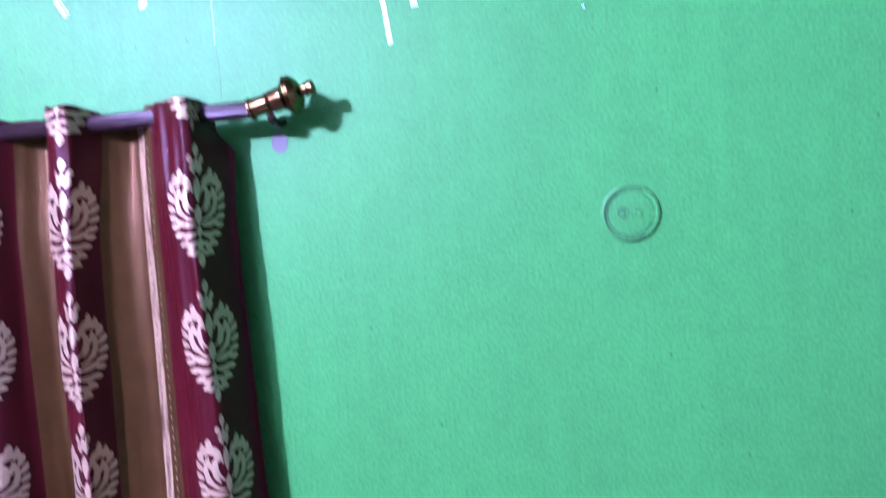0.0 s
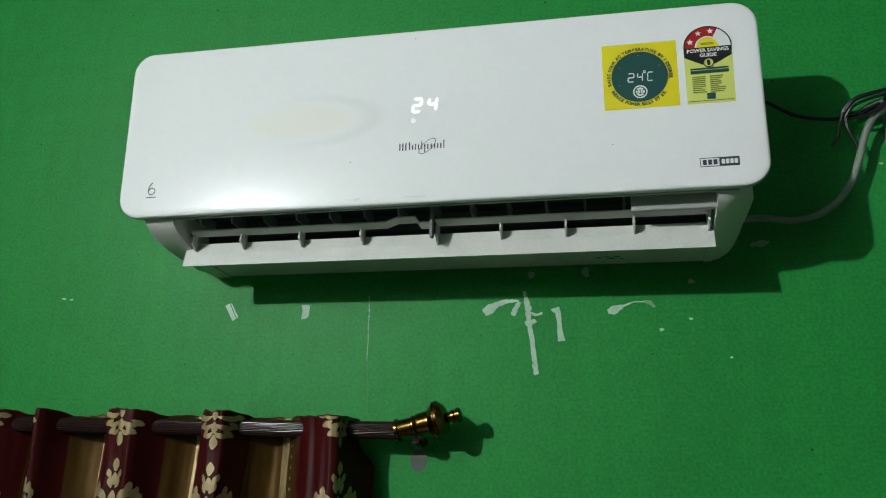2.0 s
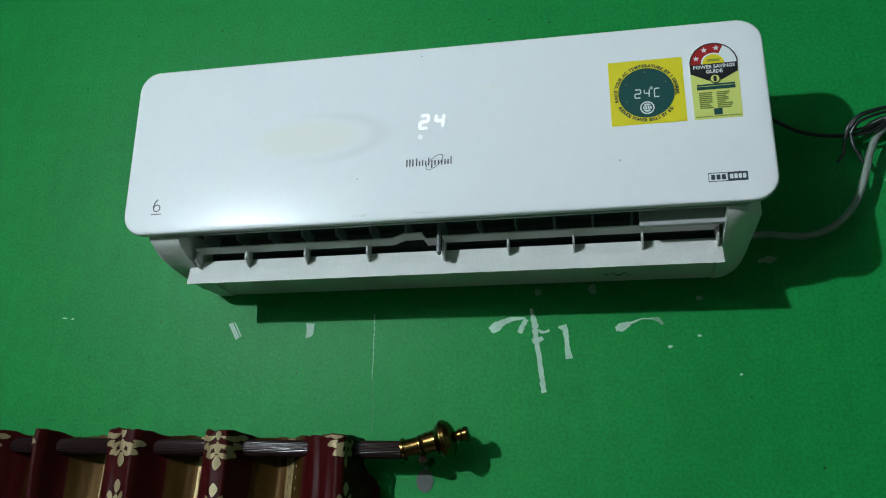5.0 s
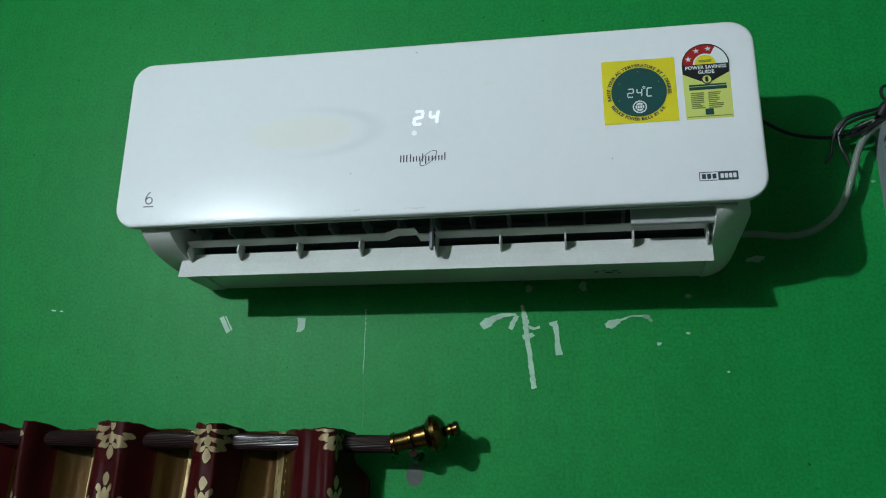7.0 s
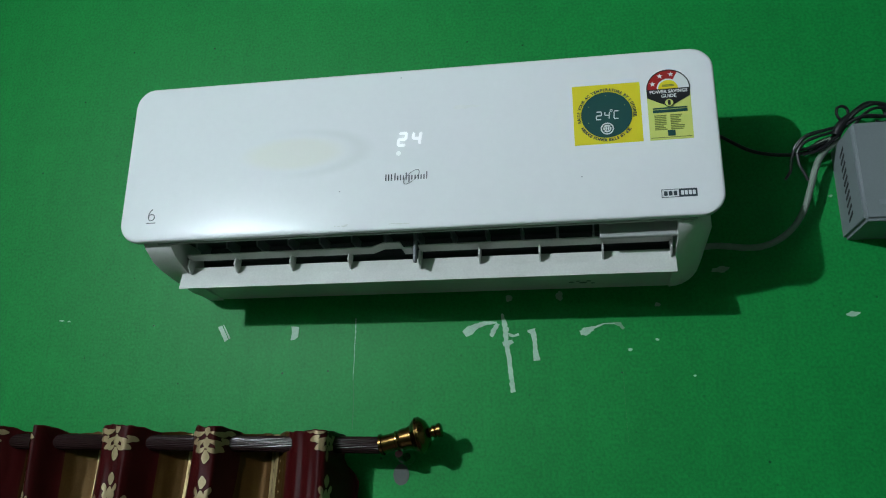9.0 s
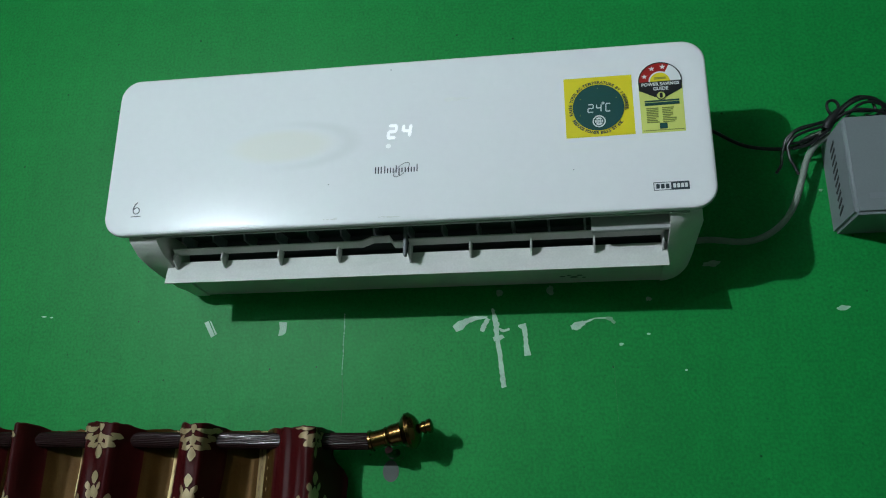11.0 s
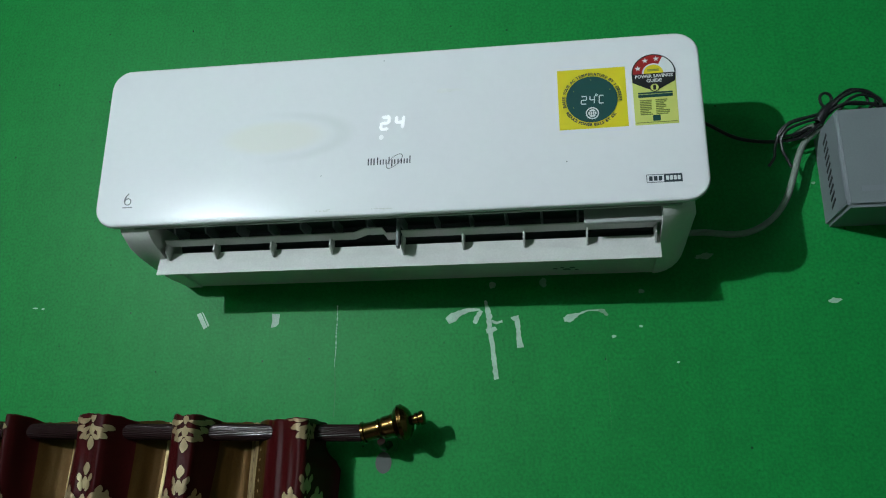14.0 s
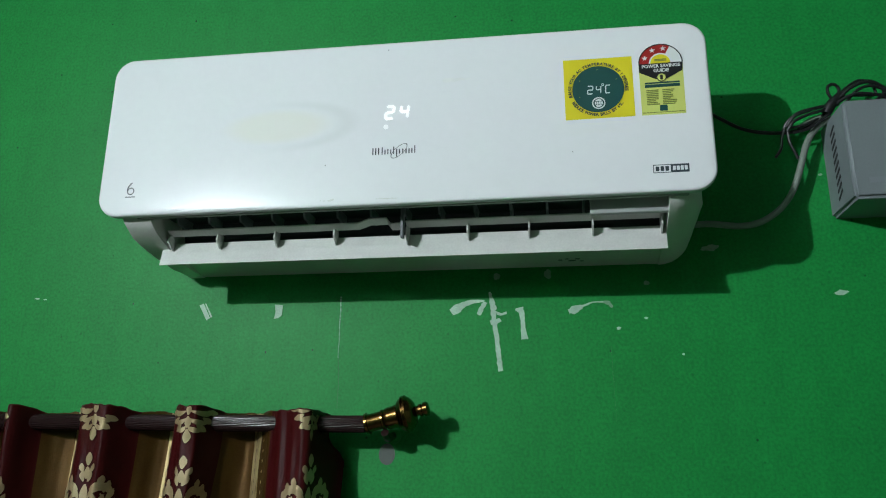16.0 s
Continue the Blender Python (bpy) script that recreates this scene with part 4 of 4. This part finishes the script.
def cloth(x, z, out=0.0):
    """A point of the hanging cloth, by its place along the rod and its height; out: how far proud of it."""
    low = sstep(2.035, 1.86, z)
    s = fold(x)
    y = -0.021 - s * (0.076 + 0.006 * low) - 0.012 * low * (1 - s)
    y -= 0.006 * math.exp(-((x + 0.266) / 0.009) ** 2) * sstep(2.02, 1.97, z)
    y += low * 0.003 * math.sin(31 * x + 2.1 * z) + 0.0016 * math.sin(150 * x + 9 * z) * s
    crease = noise.noise(Vector((x * 40, z * 5.0, 3.1))) + 0.6 * noise.noise(Vector((x * 95, z * 8, 7.7)))
    y += 0.0036 * crease * (0.5 + 0.5 * s)
    # gathers where the heading is pinched over the rod
    y += 0.0014 * (1 - low) * math.sin(210 * x + 22 * z + 2 * math.sin(31 * x)) * s
    dx = low * 0.004 * math.sin(17 * x + 3.3 * z) - (1 - sstep(2.022, 1.985, z)) * max(0.0, x + 0.158) * 0.80
    dx -= 0.015 * low * sstep(-0.365, -0.335, x) * (1 - sstep(-0.325, -0.265, x))
    dx += 0.010 * sstep(1.95, 1.30, z) * sstep(-0.26, -0.13, x)
    return Vector((x + dx, min(y, -0.008) - out, z))


def heading(x):
    """The uneven top edge: high over the pleats, sagging behind the rod."""
    up = max(sstep(a - 0.012, a + 0.012, x) * (1 - sstep(b - 0.022, b + 0.004, x)) for a, b, c in PLEATS)
    lump = 0.0040 * noise.noise(Vector((x * 34, 0.3, 0))) + 0.0022 * noise.noise(Vector((x * 120, 4.3, 0)))
    return CT + lump - 0.009 * (1 - up) - (0.006 if x > -0.30 else 0.0) * up


bm = bmesh.new()
uv = bm.loops.layers.uv.new("cloth")
nx, nz = 620, 72
grid = []
for j in range(nz + 1):
    t = (j / nz) ** 1.5
    row = []
    for i in range(nx + 1):
        x = C0 + (C1 - C0) * i / nx
        top = heading(x)
        row.append(bm.verts.new(cloth(x, top + (CB - top) * t)))
    grid.append(row)
for j in range(nz):
    for i in range(nx):
        f = bm.faces.new((grid[j][i], grid[j + 1][i], grid[j + 1][i + 1], grid[j][i + 1]))
        x = C0 + (C1 - C0) * (i + 0.5) / nx
        home = next(((a, b) for a, b in gaps if a <= x <= b + 0.007), None)
        f.material_index = 1 if home else 0
        lo, hi = home or (0, 1)
        for lp, ii in zip(f.loops, (i, i, i + 1, i + 1)):
            lp[uv].uv = ((C0 + (C1 - C0) * ii / nx - lo) / (hi - lo), lp.vert.co.z)
curtain = thing("curtain", "maroon and gold satin curtain with cream damask motifs on a rod", "curtain")
fabric = part("fabric", bm, [maroon, gold], curtain, "maroon satin with gold bands", smooth=True)
fabric.data.set_sharp_from_angle(angle=radians(180))
thick = fabric.modifiers.new("thickness", "SOLIDIFY")
thick.thickness, thick.offset = 0.0008, 1


def leaf(x, z, angle, length, width, curl=0.0, steps=6):
    """A comma-shaped leaf: left and right edges from its foot to its tip."""
    l, r = [], []
    a = radians(angle)
    for i in range(steps + 1):
        t = i / steps
        w = width / 2 * math.sin(math.pi * min(0.05 + 0.95 * t ** 1.25, 0.96)) ** 0.75
        l.append((x - math.sin(a) * w, z + math.cos(a) * w))
        r.append((x + math.sin(a) * w, z - math.cos(a) * w))
        x += math.cos(a) * length / steps
        z += math.sin(a) * length / steps
        a += radians(curl) / steps
    return l, r


def medallion():
    """The leaves of one damask medallion, 0.18 high, symmetrical, about its middle."""
    out = [leaf(0, 0.071, 90, 0.020, 0.0105), leaf(0, 0.050, 90, 0.019, 0.0090), leaf(0, 0.006, 90, 0.036, 0.0120), leaf(0, -0.028, 90, 0.028, 0.0120),
           leaf(0, -0.046, 90, 0.016, 0.0090), leaf(0, -0.048, 270, 0.018, 0.0100), leaf(0, -0.068, 270, 0.022, 0.0115)]
    # scrolls that swell from the foot and hook outwards at the top
    half = [leaf(0.004, -0.022, 12, 0.066, 0.0080, 122, 11), leaf(0.0125, 0.022, 98, 0.046, 0.0125, -205, 12), leaf(0.006, -0.008, 44, 0.046, 0.0070, 88, 9),
            leaf(0.003, 0.046, 66, 0.017, 0.0080, 30), leaf(0.007, 0.018, 78, 0.026, 0.0060, -40, 7), leaf(0.012, -0.010, 52, 0.024, 0.0065, 40, 7),
            leaf(0.005, 0.060, 58, 0.015, 0.0075, 30), leaf(0.009, 0.032, 52, 0.020, 0.0085, -30), leaf(0.015, 0.002, 72, 0.022, 0.0090, 20), leaf(0.022, 0.008, 62, 0.020, 0.0080, 20),
            leaf(0.018, -0.014, 20, 0.018, 0.0080, 40)]
    # feathered leaflets up the flank and down to the tail
    for x, z, a, n in ((0.021, 0.040, 66, 0.016), (0.028, 0.030, 58, 0.019), (0.032, 0.018, 48, 0.020), (0.034, 0.006, 36, 0.019), (0.034, -0.006, 18, 0.016),
                       (0.031, -0.018, 2, 0.016), (0.028, -0.028, -14, 0.016), (0.022, -0.039, -26, 0.017), (0.016, -0.050, -40, 0.017), (0.010, -0.061, -54, 0.016)):
        half.append(leaf(x, z, a, n, 0.0092, 34, 6))
    for x, z, a, n, w in ((0.004, -0.028, -6, 0.034, 0.0095), (0.004, -0.040, -26, 0.027, 0.0090), (0.003, -0.052, -42, 0.021, 0.0085), (0.002, -0.064, -55, 0.015, 0.0075)):
        half.append(leaf(x, z, a, n, w, 52, 7))
    out += half
    return out + [([(-x, z) for x, z in r], [(-x, z) for x, z in l]) for l, r in half]


LEAVES = medallion()


def lengths(x0, x1, n=240):
    """The way along the folded cloth, in level steps from x0 to x1."""
    xs = [x0 + (x1 - x0) * i / n for i in range(n + 1)]
    at = [cloth(x, 1.80) for x in xs]
    way = [0.0]
    for p, q in zip(at, at[1:]):
        way.append(way[-1] + (q - p).xy.length)
    return xs, way


def motif(pleat, centre, cz, wide):
    """One medallion woven into a pleat, laid along the cloth's folds."""
    a, b, crest = pleat
    xs, way = lengths(a - 0.012, b + 0.004)
    mid = float(np.interp(centre, xs, way))
    bm = bmesh.new()
    for n, (l, r) in enumerate(LEAVES):
        if cz + min(z for x, z in l) > CT - 0.008:
            continue

        def lay(x, z):
            place = float(np.interp(mid + x * wide, way, xs))
            return bm.verts.new(cloth(place, min(cz + z, heading(place) - 0.002), 0.0019 + 0.00002 * n))

        rows = [[lay(p[0] + (q[0] - p[0]) * k / 4, p[1] + (q[1] - p[1]) * k / 4) for p, q in zip(l, r)] for k in range(5)]
        for left, right in zip(rows, rows[1:]):
            for i in range(len(left) - 1):
                bm.faces.new((left[i], right[i], right[i + 1], left[i + 1]))
    return bm


CENTRES = (-1.248, -1.076, -0.938, -0.795, -0.706, -0.528, -0.364, -0.154)
for c, pleat in enumerate(PLEATS):
    for k in range(-1, 10):
        cz = 1.9025 + 0.003 * ((c * 5) % 3 - 1) - 0.200 * k
        part("damask_motif", motif(pleat, CENTRES[c], cz, 1.18 if c != 4 else 0.9), motif_satin, curtain, "cream woven damask motif" if k < 0 else "")
